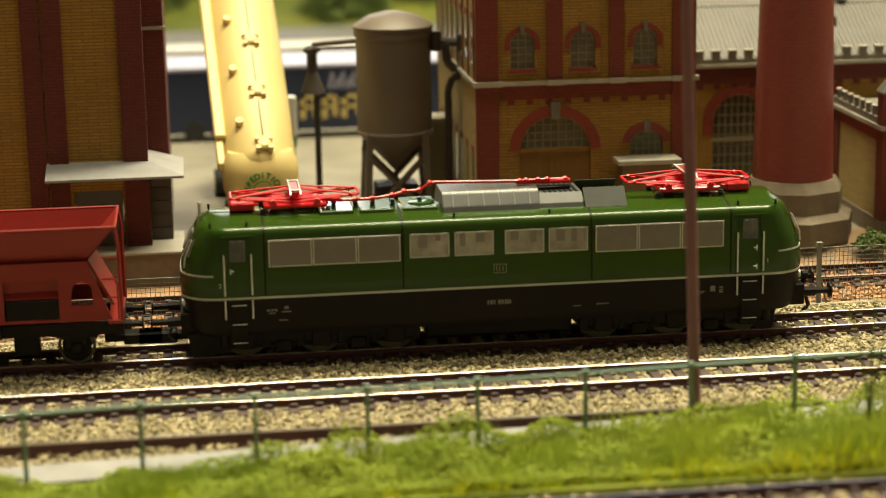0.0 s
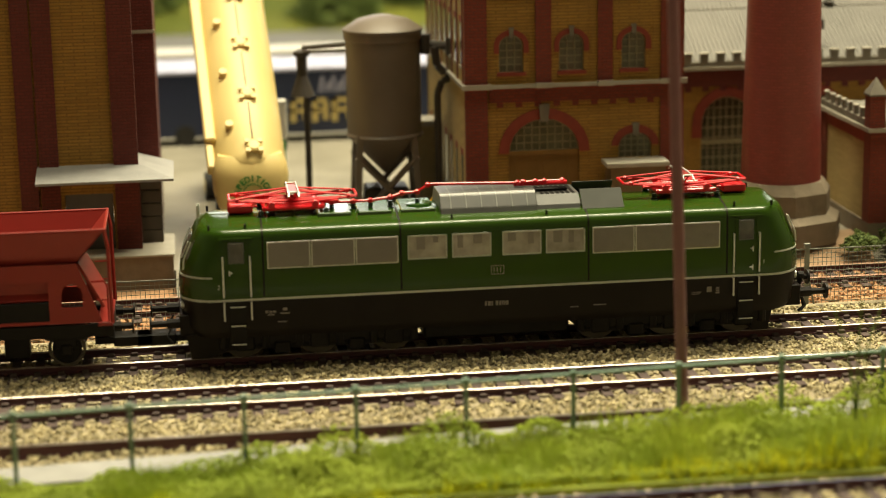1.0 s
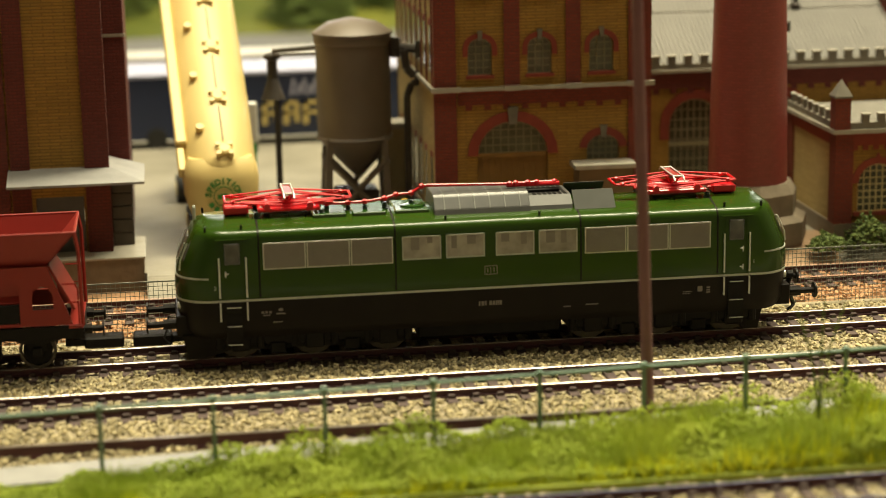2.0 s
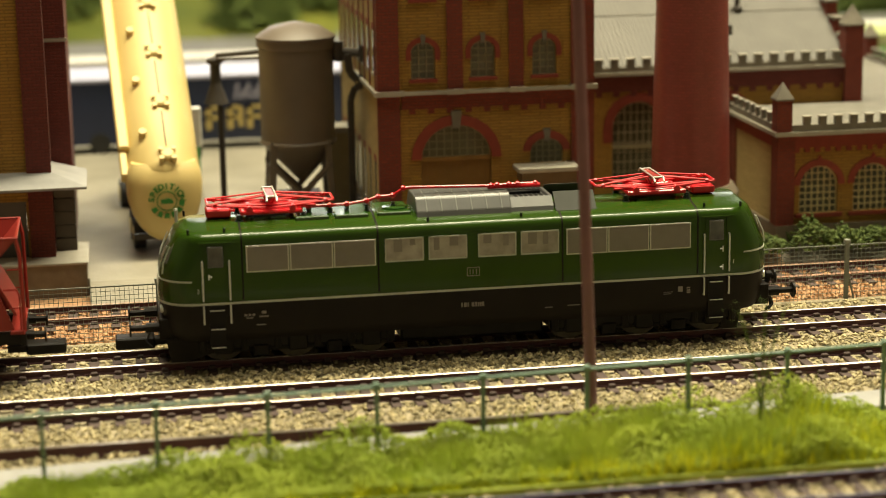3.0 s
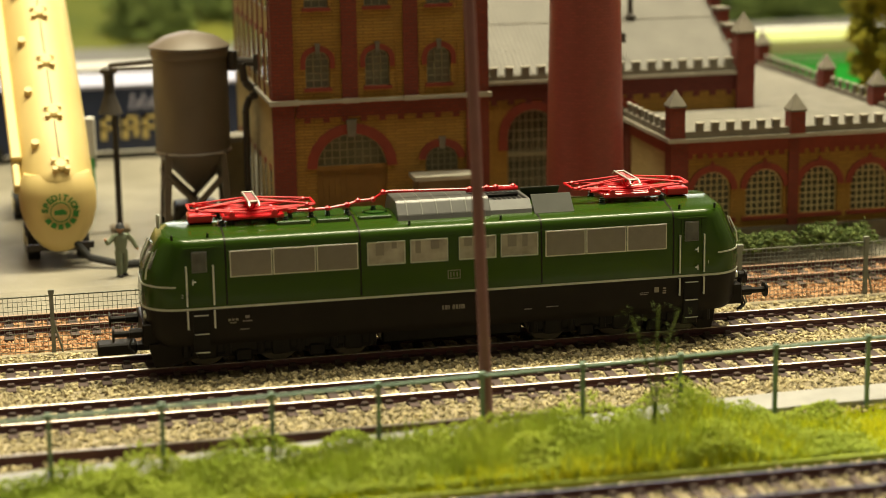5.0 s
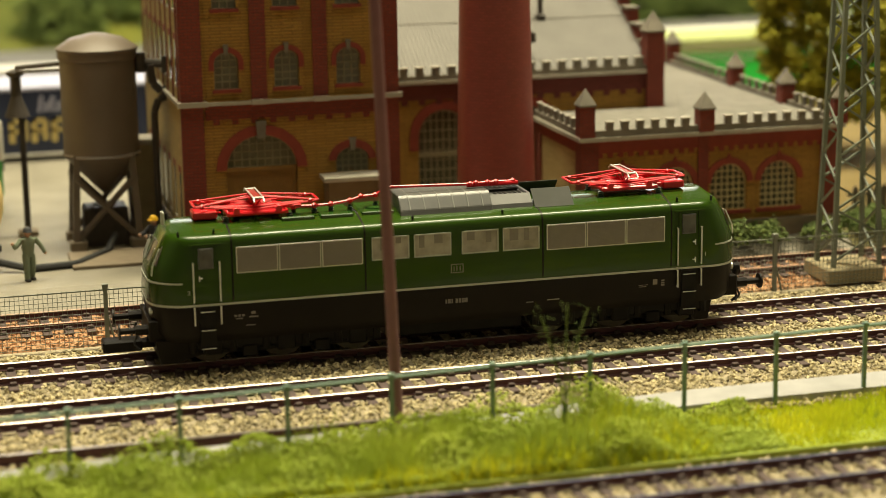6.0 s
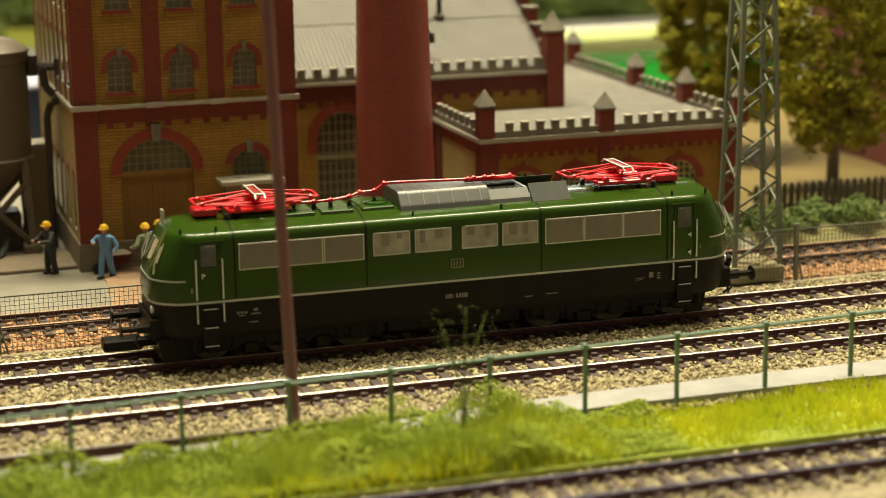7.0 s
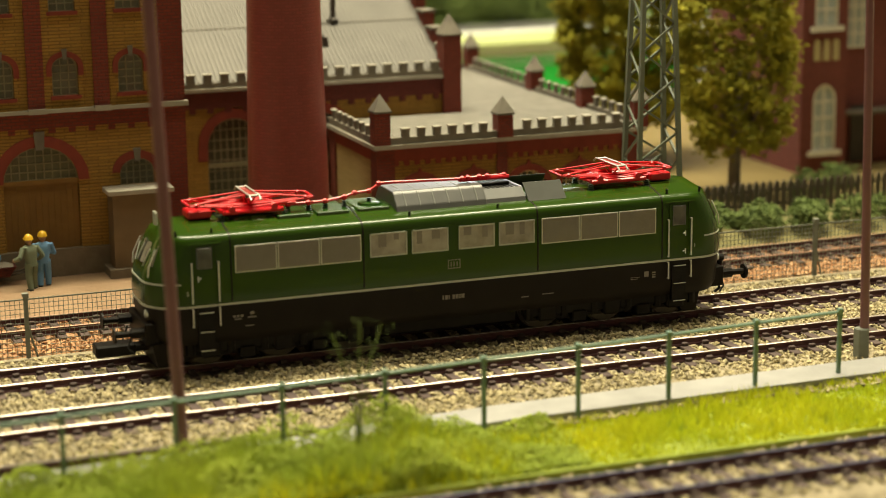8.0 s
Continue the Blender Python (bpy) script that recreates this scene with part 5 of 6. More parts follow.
# ---- left brick building with canopy and platform ----
def left_building():
    t = thing("warehouse", 0, 0, 0, "tall yellow and dark red brick warehouse with a loading platform", "building")
    x1, y0 = -144, 113
    q = nb()
    wall_with_holes(q, -300, x1, 9, 150, y0, y0 + 3, [(-171.5, -153.5, 9, 31.5, 31.6)])
    part("front_wall", q, "ybrick", t, "yellow brick front wall")
    q = nb()
    box(q, x1 - 3, x1, y0 + 3, 136, 9, 150)
    box(q, -300, x1, 200, 203, 9, 150)
    box(q, -303, -300, y0, 203, 9, 150)
    part("side_wall", q, "maroon", t, "dark red brick side walls")
    q = nb()
    box(q, -303, x1, y0, 203, 150, 153)
    part("roof", q, "merlon", t)
    for a, c in ((x1 - 8.6, x1 + 0.5), (-187.5, -180.8), (-180.0, -172.8), (-225, -214)):
        q = nb()
        box(q, a, c, y0 - 1.2, y0 + (3 if c < x1 else 4), 9, 150)
        part("pier", q, "maroon", t, "dark red brick pier")
    q = nb()
    box(q, x1, -136, 136, 200, 9, 150)
    part("rear_wing", q, "maroon", t, "dark red rear wing")
    q = nb()
    box(q, x1, -135.4, 135.4, 137, 88.8, 90)
    part("band", q, "whitestone", t, "pale band course")
    q = nb()
    box(q, -171.3, -153.7, y0 + 1.5, y0 + 2.2, 9, 31.6)
    part("door", q, "hood", t, "dark grey loading door")
    q = nb()
    prism(q, [(98.5, 38.0), (98.5, 38.9), (113, 42.8), (113, 41.8)], "x", -181, x1)
    v = [q.verts.new(p) for p in ((x1, 98.5, 38.0), (-130.5, 98.5, 38.0), (-130.5, 135.5, 38.0), (x1, 135.5, 41.8), (x1, 113, 41.8))]
    u = [q.verts.new((p.co.x, p.co.y, p.co.z + 0.9)) for p in v]
    q.faces.new(v[::-1]), q.faces.new(u)
    for i in range(5):
        q.faces.new((v[i], v[(i + 1) % 5], u[(i + 1) % 5], u[i]))
    part("canopy", q, "pathgrey", t, "pale sloping canopy roof")
    q = nb()
    box(q, -300, -132, 101, 136, -3.8, 9, 0.2)
    part("platform", q, "stone", t, "stone loading platform")
    q = nb()
    box(q, -300, -131.4, 100.4, 136.2, 9, 9.9, 0.2)
    part("platform_slab", q, "whitestone", t, "pale platform slab")


left_building()
t = thing("gate_pillar", -26, 186, 3, "ochre rendered gate pillar with a pale cap beside the factory", "pillar")
q = nb()
box(q, -4.5, 4.5, -6, 6, 0, 38, 0.3)
part("pillar_body", q, "tanconcrete", t)
q = nb()
box(q, -5.5, 5.5, -7, 7, 38, 40.5, 0.3)
part("cap", q, "whitestone", t, "pale stone cap")
t = thing("crate_stack", -139.5, 127.5, 9.9, "stack of dark wooden crates on the platform", "crate stack")
for i in range(5):
    q = nb()
    box(q, -4, 4, -6, 6, i * 5.2, i * 5.2 + 4.9, 0.2)
    part("crate", q, "woodfence", t)


# ---- silo on legs, loading spout ----
def silo():
    t = thing("storage_silo", -44.5, 170, 2, "brown-grey round storage silo on a braced steel stand", "silo")
    q = nb()
    lathe(q, 0, 0, [(0.6, 22), (4, 25.5), (14.8, 37.4), (15.5, 37.8), (15.9, 38.6), (15.2, 39.4), (15.2, 77.0), (15.9, 77.5), (15.9, 80.4), (16.4, 80.7), (16.4, 81.6), (15.2, 82.4), (10.5, 85.4), (4, 87.0), (0.8, 87.5)], 40)
    part("tank", q, "silo", t, "brown-grey ribbed tank", smooth=True)
    feet = [(-13, -11), (13, -11), (13, 11), (-13, 11)]
    for x, y in feet:
        q = nb()
        rod(q, (x * 0.99, y * 0.99, 4), (x * 0.84, y * 0.84, 39.5), 1.9, 4)
        part("leg", q, "silo", t, "steel leg")
        q = nb()
        box(q, x * 0.92 - 3.4, x * 0.92 + 3.4, y * 0.92 - 3.4, y * 0.92 + 3.4, 0, 4.6, 0.4)
        part("footing", q, "stone", t, "concrete footing")
    for i in range(4):
        a, c = feet[i], feet[(i + 1) % 4]
        for za, zb in ((5, 30), (30, 5)):
            q = nb()
            rod(q, (a[0] * 0.92, a[1] * 0.92, za), (c[0] * 0.92, c[1] * 0.92, zb), 1.3, 6)
            part("brace", q, "silo", t)
    q = nb()
    box(q, -9, 9, -7, 7, 0, 17, 1.0)
    part("discharge_box", q, "darkiron", t, "dark discharge box under the cone")
    # pipes towards the factory wall
    q = nb()
    rod(q, (14, -2, 75.5), (26, -4, 74.0), 1.8, 8)
    rod(q, (17, -3, 79), (17, -3, 71), 2.2, 8)
    rod(q, (27, -6, 77.5), (27, -6, 70.5), 1.9, 8)
    rod(q, (20.5, -5, 74), (21.5, -5, 66.5), 1.7, 8)
    rod(q, (21.5, -5, 66.5), (24.5, -5, 63.2), 1.7, 8)
    rod(q, (24.5, -5, 63.2), (30, -5, 64.5), 1.7, 8)
    rod(q, (30, -5, 64.5), (33.5, -5, 65), 2.6, 10)
    rod(q, (21.5, -5, 55), (21.5, -5, 0), 1.5, 8)
    rod(q, (21.5, -5, 55), (23.5, -5, 60.0), 1.5, 8)
    rod(q, (23.5, -5, 60.0), (31, -5, 62), 1.5, 8)
    part("pipework", q, "darkiron", t, "bent dark pipes with flanges")
    q = nb()
    rod(q, (-14, 8, 74.5), (-31, 25, 71.5), 0.9, 6)
    rod(q, (-14, 5, 72.5), (-31, 22, 70.3), 0.6, 6)
    part("cross_pipe", q, "darkiron", t)


silo()
t = thing("loading_spout", -74.5, 195, 3, "dark loading spout on a thin post", "loading spout")
q = nb()
rod(q, (0, 0, 0), (0, 0, 54), 1.35, 10)
part("post", q, "darkiron", t)
q = nb()
lathe(q, -1.5, 2, [(5.2, 50), (2.2, 58.5), (2.2, 66.5), (3.6, 67.2), (3.6, 68.8), (1.2, 69.8)], 14)
part("spout", q, "darkiron", t, "dark conical spout")
q = nb()
box(q, -4, 4, -4, 4, 0, 2.4, 0.4)
part("base", q, "stone", t)


# ---- tipping tank lorry ----
def tank_lorry():
    t = thing("tank_lorry", -101, 140, 3, "cream silo tank lorry with its tank tipped up", "truck", turn=3.0)
    ang = 37.0
    rot = Matrix.Rotation(radians(ang), 4, "X")
    base = Vector((0, 0, 25.5))
    L = 150.0
    q = nb()
    rings = []
    for y, r in ((-5.5, 5), (-4.2, 10), (-1.5, 13.2), (2, 14.8), (30, 15.2), (60, 15.2), (100, 15.0), (L - 8, 14.4), (L, 9)):
        rings.append([q.verts.new((r * math.cos(2 * math.pi * i / 32), y, r * math.sin(2 * math.pi * i / 32))) for i in range(32)])
    for a, c in zip(rings, rings[1:]):
        for i in range(32):
            q.faces.new((a[i], a[(i + 1) % 32], c[(i + 1) % 32], c[i]))
    q.faces.new(rings[0]), q.faces.new(rings[-1])

    def tip(bm):
        bmesh.ops.rotate(bm, verts=bm.verts, matrix=rot.to_3x3())
        bmesh.ops.translate(bm, verts=bm.verts, vec=base)
        return bm
    tk = part("tank", tip(q), "tank", t, "cream tipped silo tank", smooth=True)
    q = nb()
    box(q, -16.8, -12.4, 14, L - 10, 6.0, 10.4, 0.6)
    box(q, -16.6, -13.6, 1, 15, 3.6, 8.4, 0.5)
    part("walkway", tip(q), "tank", tk, "cream walkway along the tank")
    for y in (4.5, 33.5, 62.5, 91.5, 120.5):
        q = nb()
        lathe(q, 1.5, y, [(2.8, 14.2), (2.8, 16.0), (2.0, 16.6)], 16)
        for i in range(4):
            a = radians(45 + 90 * i)
            box(q, 1.5 + 3.4 * math.cos(a) - 0.9, 1.5 + 3.4 * math.cos(a) + 0.9, y + 3.4 * math.sin(a) - 0.9, y + 3.4 * math.sin(a) + 0.9, 14.2, 16.6)
        part("hatch", tip(q), "tank", tk, "cream clamped filler hatch")
        q = nb()
        rod(q, (-7, y + 13, 12.6), (-7, y + 13, 15.6), 1.6, 10)
        part("valve", tip(q), "tank", tk)
        q = nb()
        rod(q, (1.5, y + 5, 15.3), (1.5, y + 24, 15.3), 0.22, 5)
        part("rail_line", tip(q), "darkiron", tk)
    # outlet hopper below the tipped rear end
    q = nb()
    rings = []
    for z, hx, ya, yb in ((37.0, 12.6, -6.6, 4), (34.0, 14.2, -9.2, 6), (29.0, 14.9, -10.6, 8), (22.5, 14.6, -10.9, 10), (16.5, 12.9, -10.6, 9), (11.8, 10.2, -9.8, 5), (8.4, 7.0, -8.2, 1), (6.5, 4.0, -6.5, -0.5)):
        ring = []
        for i in range(36):
            a = 2 * math.pi * i / 36
            c, w = math.cos(a), math.sin(a)
            p = (abs(c) ** 3 + abs(w) ** 3) ** (-1 / 3)
            ring.append(q.verts.new((hx * c * p, (ya + yb) / 2 + (yb - ya) / 2 * w * p, z)))
        rings.append(ring)
    for a, c in zip(rings, rings[1:]):
        for i in range(36):
            q.faces.new((a[i], a[(i + 1) % 36], c[(i + 1) % 36], c[i]))
    q.faces.new(rings[0]), q.faces.new(rings[-1])
    part("outlet_hopper", q, "tank", tk, "cream tapered outlet at the tank's rear", smooth=True)
    badge = Vector((0, -4.8, 22.8))
    # round emblem on the rear end
    q = nb()
    for i in range(36):
        a, c = radians(i * 10), radians(i * 10 + 10)
        for r0, r1 in ((3.6, 3.95),):
            prism(q, [(r * math.cos(x), r * math.sin(x)) for r, x in ((r0, a), (r1, a), (r1, c), (r0, c))], "y", -6.4, -6.0)
    for i in range(6):
        a0 = radians(205 + i * 27)
        prism(q, [(r * math.cos(x), r * math.sin(x)) for r, x in ((4.8, a0), (6.9, a0), (6.9, a0 + 0.32), (4.8, a0 + 0.32))], "y", -6.5, -6.0)
    prism(q, [(-2.4, -1.0), (2.4, -1.0), (2.4, 0.2), (0.9, 1.2), (-2.4, 0.7)], "y", -6.5, -6.0)
    bmesh.ops.translate(q, verts=q.verts, vec=badge)
    part("emblem", q, "badgegreen", tk, "round green company emblem")
    word = "SPEDITION"
    for i, ch in enumerate(word):
        a = radians(172 - i * 20.5)
        cu = bpy.data.curves.new("letter", "FONT")
        cu.body, cu.size, cu.extrude, cu.offset = ch, 3.3 * MM, 0.1 * MM, 0.13 * MM
        cu.align_x, cu.align_y = "CENTER", "CENTER"
        tmp = bpy.data.objects.new("letter", cu)
        me = bpy.data.meshes.new_from_object(tmp)
        bpy.data.objects.remove(tmp)
        me.materials.clear()
        me.materials.append(M["badgegreen"])
        m = Matrix.Translation(badge * MM) @ Matrix.Translation(Vector((5.9 * math.cos(a), -6.3, 5.9 * math.sin(a))) * MM) @ Matrix.Rotation(radians(90), 4, "X") @ Matrix.Rotation(a - math.pi / 2, 4, "Z")
        me.transform(m)
        o = new("letter", me)
        o.parent = tk
    # chassis, wheels and cab
    q = nb()
    box(q, -5, -3, 0, 120, 8, 11)
    box(q, 3, 5, 0, 120, 8, 11)
    for y in (6, 40, 80, 115):
        box(q, -5, 5, y, y + 2, 8.2, 10.8)
    box(q, -13, 13, -2, 0, 6, 8.5)
    part("chassis", q, "darkiron", t, "dark lorry chassis")
    for y in (12, 28, 96):
        for s in (-1, 1):
            q = nb()
            rod(q, (s * 7.5, y, 6), (s * 12, y, 6), 6, 22)
            w = part("wheel", q, "rubber", t, "black lorry wheel")
            q = nb()
            rod(q, (s * 11.8, y, 6), (s * 12.3, y, 6), 3.2, 14)
            part("rim", q, "tank", w)
    q = nb()
    box(q, -4, 25, 104, 128, 6, 34, 2.0)
    cab = part("cab", q, "badgegreen", t, "green lorry cab")
    q = nb()
    box(q, 24.2, 26, 108, 120, 18, 29, 0.4)
    part("cab_window", q, "darkglass", cab)
    q = nb()
    box(q, 19, 25.5, 100, 103.0, 24, 42, 0.6)
    part("mirror", q, "white", cab, "white mirror housing")
    q = nb()
    rod(q, (0, 60, 12), (0, 62, 55), 2.0, 10)
    part("ram", q, "steel", t, "steel tipping ram")
    q = nb()
    pts = [(4, -6, 12), (10, -10, 4), (22, -16, 1.6), (40, -14, 1.4), (55, 4, 1.6), (60, 14, 6)]
    for a, c in zip(pts, pts[1:]):
        rod(q, a, c, 1.5, 8)
    part("hose", q, "rubber", t, "black discharge hose on the ground")


tank_lorry()


# ---- dark blue delivery lorry in the distance ----
t = thing("box_lorry", -60, 372, 3, "dark blue box lorry with gold and pale lettering shapes", "truck")
q = nb()
box(q, -85, 62, 0, 45, 3.2, 36, 0.6)
bx = part("box_body", q, "truckblue", t, "dark blue box body")
q = nb()
box(q, -86, 63, -0.6, 45.6, 36, 38, 0.4)
part("box_roof", q, "truckroof", bx, "pale lavender roof")
q = nb()
for xa in (-85.5, 61):
    box(q, xa, xa + 1.6, -0.5, 0.6, 3.2, 36)
box(q, -85.5, 62.6, -0.5, 0.6, 3.2, 4.4)
part("edge_trim", q, "white", bx)
q = nb()
# gold lettering drawn as plain strokes
for x, w in ((-12.5, 9), (-1.5, 8), (8.5, 10)):
    box(q, x, x + 2.8, -0.5, 0, 10, 22)
    box(q, x + w - 2.4, x + w, -0.5, 0, 11, 21)
    box(q, x, x + w - 1, -0.5, 0, 20, 22)
    box(q, x, x + w - 1.5, -0.5, 0, 15, 16.8)
part("lettering", q, "gold", bx, "gold lettering shapes")
q = nb()
for i in range(7):
    prism(q, [(2 + i * 2.8, 25 + (i % 3) * 0.6), (3.6 + i * 2.8, 25), (5.2 + i * 2.8, 33 - (i % 2) * 3), (3.6 + i * 2.8, 33.5 - (i % 2) * 3)], "y", -0.5, 0)
part("script", q, "truckroof", bx, "pale script shapes")
q = nb()
box(q, -80, 60, 3, 42, 1.5, 3.2)
part("chassis", q, "darkiron", t)
for x in (-66, -52, 38):
    for y in (1.2, 43.8):
        q = nb()
        rod(q, (x, y - 2, 5.2), (x, y + 2, 5.2), 5.2, 18)
        part("wheel", q, "rubber", t)
t = thing("lorry_cab", 12, 374, 3, "white lorry cab beside the dark blue box body", "truck")
q = nb()
box(q, 0, 20, 0, 25, 5, 34, 2)
part("cab", q, "white", t)
q = nb()
box(q, 4, 14, -0.4, 0.2, 18, 28, 0.3)
part("side_window", q, "darkglass", t)
for x in (4, 16):
    q = nb()
    rod(q, (x, 1, 5), (x, 4, 5), 5, 18)
    part("wheel", q, "rubber", t)
b = nb()
box(b, -420, 60, 470, 500, 29, 37, 0.5)
for px in range(-400, 60, 60):
    box(b, px, px + 4, 482, 486, 3, 29)
single("pale_platform_roof", b, "concrete", "long pale flat roof edge beyond the lorries", "roof", "structure")
b = nb()
box(b, -175, -112, 432, 440, 3, 37, 0.5)
single("low_red_fence_wall", b, "redtrim", "low red wall beyond the lorries", "wall", "structure")
b = nb()
prism(b, [(838, 3), (1200, 3), (1200, 140), (1150, 120), (870, 8)], "x", -700, 900)
single("meadow", b, "meadow", "yellow-green meadow slope in the distance", "meadow", "structure")
b = nb()
prism(b, [(838.5, 3.4), (869, 8.6), (1149, 120.6), (1149, 121.2), (868, 9.2), (838.5, 4.0)], "x", -690, 110)
single("near_meadow", b, "brightmeadow", "bright yellow-green meadow slope beyond the road", "meadow", "structure")
b = nb()
box(b, -700, 900, 745, 836, -6, 4)
single("far_road", b, "farroad", "grey road in the distance", "road", "structure")

# ---- green express train in the distance ----
t = thing("passenger_coach", 190, 455, 3, "pale and bright green passenger coach in the distance", "train coach")
q = nb()
box(q, 0, 270, 0, 32, 4, 27, 0.6)
part("lower_body", q, "traingreen", t, "bright green side")
q = nb()
box(q, 0, 270, 0, 32, 27, 35, 0.6)
part("window_band", q, "paleroof", t, "pale window band")
q = nb()
prism(q, [(0, 35), (32, 35), (29, 37.4), (22, 38.8), (10, 38.8), (3, 37.4)], "x", 0, 270)
part("coach_roof", q, "paleroof", t, "pale cream roof")
# added white strip paints the highlight along the roof's far edge
q = nb()
box(q, 0, 270, 14, 21, 38.8, 40.2, 0.3)
part("roof_glint", q, "white", t, "white strip standing in for the lit roof edge")
for i in range(4):
    q = nb()
    box(q, 0, 270, -0.4, 0, 22 + i * 3.2, 22.8 + i * 3.2)
    part("side_line", q, "cream", t)


# ---- masts, pylon, fences ----
def mast(x, y, z, h, lean, r0, r1, label, clamp=False):
    t = thing("line_mast", x, y, z, label, "mast")
    q = nb()
    rod(q, (0, 0, 0), (lean, 0, h), r0, 14, r1)
    part("pole", q, "mastbrown", t, smooth=True)
    if clamp:
        q = nb()
        box(q, -3.2, 0.6, -2, 2, -1, 9, 0.4)
        part("socket", q, "fencegrey", t, "grey foot socket")
    else:
        q = nb()
        lathe(q, 0, 0, [(2.3, -2), (2.3, 1), (1.9, 1.6)], 12)
        part("foot", q, "mastbrown", t)


mast(15.3, -91.0, 0.5, 260, -8.5, 1.8, 1.45, "slim red-brown line mast beside the track")
mast(245.8, -74.0, -2.5, 200, -4, 1.5, 1.1, "slim dark red-brown mast in a grey socket", True)


def pylon():
    t = thing("lattice_mast", 226.5, 44, -3, "grey-green steel lattice mast on a concrete block", "mast")
    q = nb()
    box(q, -13, 10, -11, 11, 0, 5.6, 0.5)
    part("foundation", q, "tanconcrete", t, "tan concrete foundation block")
    q = nb()
    lathe(q, 0, 0, [(9, 5.6), (8.5, 6.6), (3, 7)], 4)
    part("grout_cap", q, "tanconcrete", t)

    def corner(sx, sy, z):
        k = 9.5 - 4.2 * (z - 5.6) / 130
        return Vector((sx * k, sy * k * 0.78, z))
    for sx in (-1, 1):
        for sy in (-1, 1):
            q = nb()
            rod(q, corner(sx, sy, 5.6), corner(sx, sy, 170), 1.15, 4)
            part("leg", q, "pylon", t)
    n = 15
    for i in range(n):
        za, zb = 8 + i * 10.0, 8 + (i + 1) * 10.0
        for (a, c) in (((-1, -1), (1, -1)), ((1, -1), (1, 1)), ((1, 1), (-1, 1)), ((-1, 1), (-1, -1))):
            if i % 2:
                a, c = c, a
            q = nb()
            rod(q, corner(*a, za), corner(*c, zb), 0.55, 4)
            part("strut", q, "pylon", t)


pylon()


def mesh_fence(x0, n, step, y, z0, h, label, material, wire=1.6):
    t = thing("mesh_fence", 0, y, z0, label, "fence")
    for i in range(n):
        q = nb()
        x = x0 + i * step
        box(q, x - 0.7, x + 0.7, -0.7, 0.7, 0, h + 1.2)
        box(q, x - 1.0, x + 1.0, -1.0, 1.0, h + 0.2, h + 1.6)
        rod(q, (x, 0, h * 0.6), (x + 3, 0, 0), 0.4, 5)
        part("post", q, material, t)
    x1 = x0 + (n - 1) * step
    for k in range(int(h / wire) + 1):
        q = nb()
        z = 0.8 + k * wire
        r = 0.22 if k == int(h / wire) else 0.09
        box(q, x0, x1, -r, r, z - r, z + r)
        part("wire", q, material, t)
    q = nb()
    k = x0
    while k < x1:
        box(q, k - 0.08, k + 0.08, 0.1, 0.26, 0, h)
        k += wire
    part("mesh", q, material, t, kind="stuff")


mesh_fence(-206.9, 14, 49.7, 32, -3.4, 20.5, "grey wire mesh fence between the tracks", "fencegrey")

t = thing("rail_fence", 0, 0, 0, "low dark green post and rail fence behind the grass", "fence")
nx = 15
for i in range(nx):
    x = -204.4 + i * 30.6
    y = -119.5 + (x + 174) * 25.0 / 387
    q = nb()
    box(q, x - 0.6, x + 0.6, y - 0.6, y + 0.6, -4, 19.4, 0.1)
    box(q, x - 0.9, x + 0.9, y - 0.9, y + 0.9, 18.2, 19.8, 0.2)
    part("post", q, "fencegreen", t)
    if i < nx - 1:
        x2 = x + 30.6
        y2 = -119.5 + (x2 + 174) * 25.0 / 387
        q = nb()
        rod(q, (x, y, 18.6), (x2, y2, 18.6), 0.65, 6)
        part("top_rail", q, "fencegreen", t)

# concrete kerb and path in front
t = thing("guard_rail", 0, -89.5, 0, "single bright-topped rail along the ballast edge", "rail")
q = nb()
prism(q, [(-0.9, -4.5), (0.9, -4.5), (0.9, -3.2), (0.45, -2.4), (0.45, 0.1), (-0.45, 0.1), (-0.45, -2.4), (-0.9, -3.2)], "x", -300, 62)
part("rail", q, "railside", t)
q = nb()
box(q, -300, 62, -0.55, 0.55, 0.1, 0.4)
part("rail_head", q, "railtop", t, "polished rail head")
b = nb()
pts = [(-260, -116.5), (-50, -102), (110, -91), (420, -88)]
for (xa, ya), (xb, yb) in zip(pts, pts[1:]):
    prism(b, [(xa, ya - 8), (xb, yb - 8), (xb, yb + 7), (xa, ya + 7)], "z", -5.5, -1.2)
single("concrete_path", b, "pathgrey", "pale concrete path behind the grass strip", "path", "structure")


# ---- grass in front ----
b = nb()
prism(b, [(-420, -140), (460, -140), (460, -98), (110, -99), (-50, -110), (-420, -136)], "z", -6.2, -3.8)
single("grass_bank", b, "grassbed", "green grass mat of the front strip", "grass", "structure")
rng = np.random.default_rng(11)
n = 42000
xs = rng.uniform(-230, 360, n)
fr = rng.uniform(0, 1, n)
back = np.interp(xs, [-260, -50, 110, 420], [-125, -111, -100, -97])
ys = -139 + fr * (back + 139)
clump = np.array([noise.noise(Vector((x / 22, y / 14, 0.3))) + 0.6 * noise.noise(Vector((x / 8, y / 8, 4.3))) for x, y in zip(xs, ys)])
tall = np.interp(xs, [-230, -150, -60, 20, 66, 88, 110, 360], [7, 8, 11, 14, 17, 11, 5, 4.5])
h = np.clip(tall * (0.55 + 0.75 * clump + rng.uniform(-0.25, 0.25, n)), 1.2, 20) * np.interp(ys, [-139, -130, -105], [0.35, 0.8, 1.0])
yellow = (xs > 60) | (ys < -134)
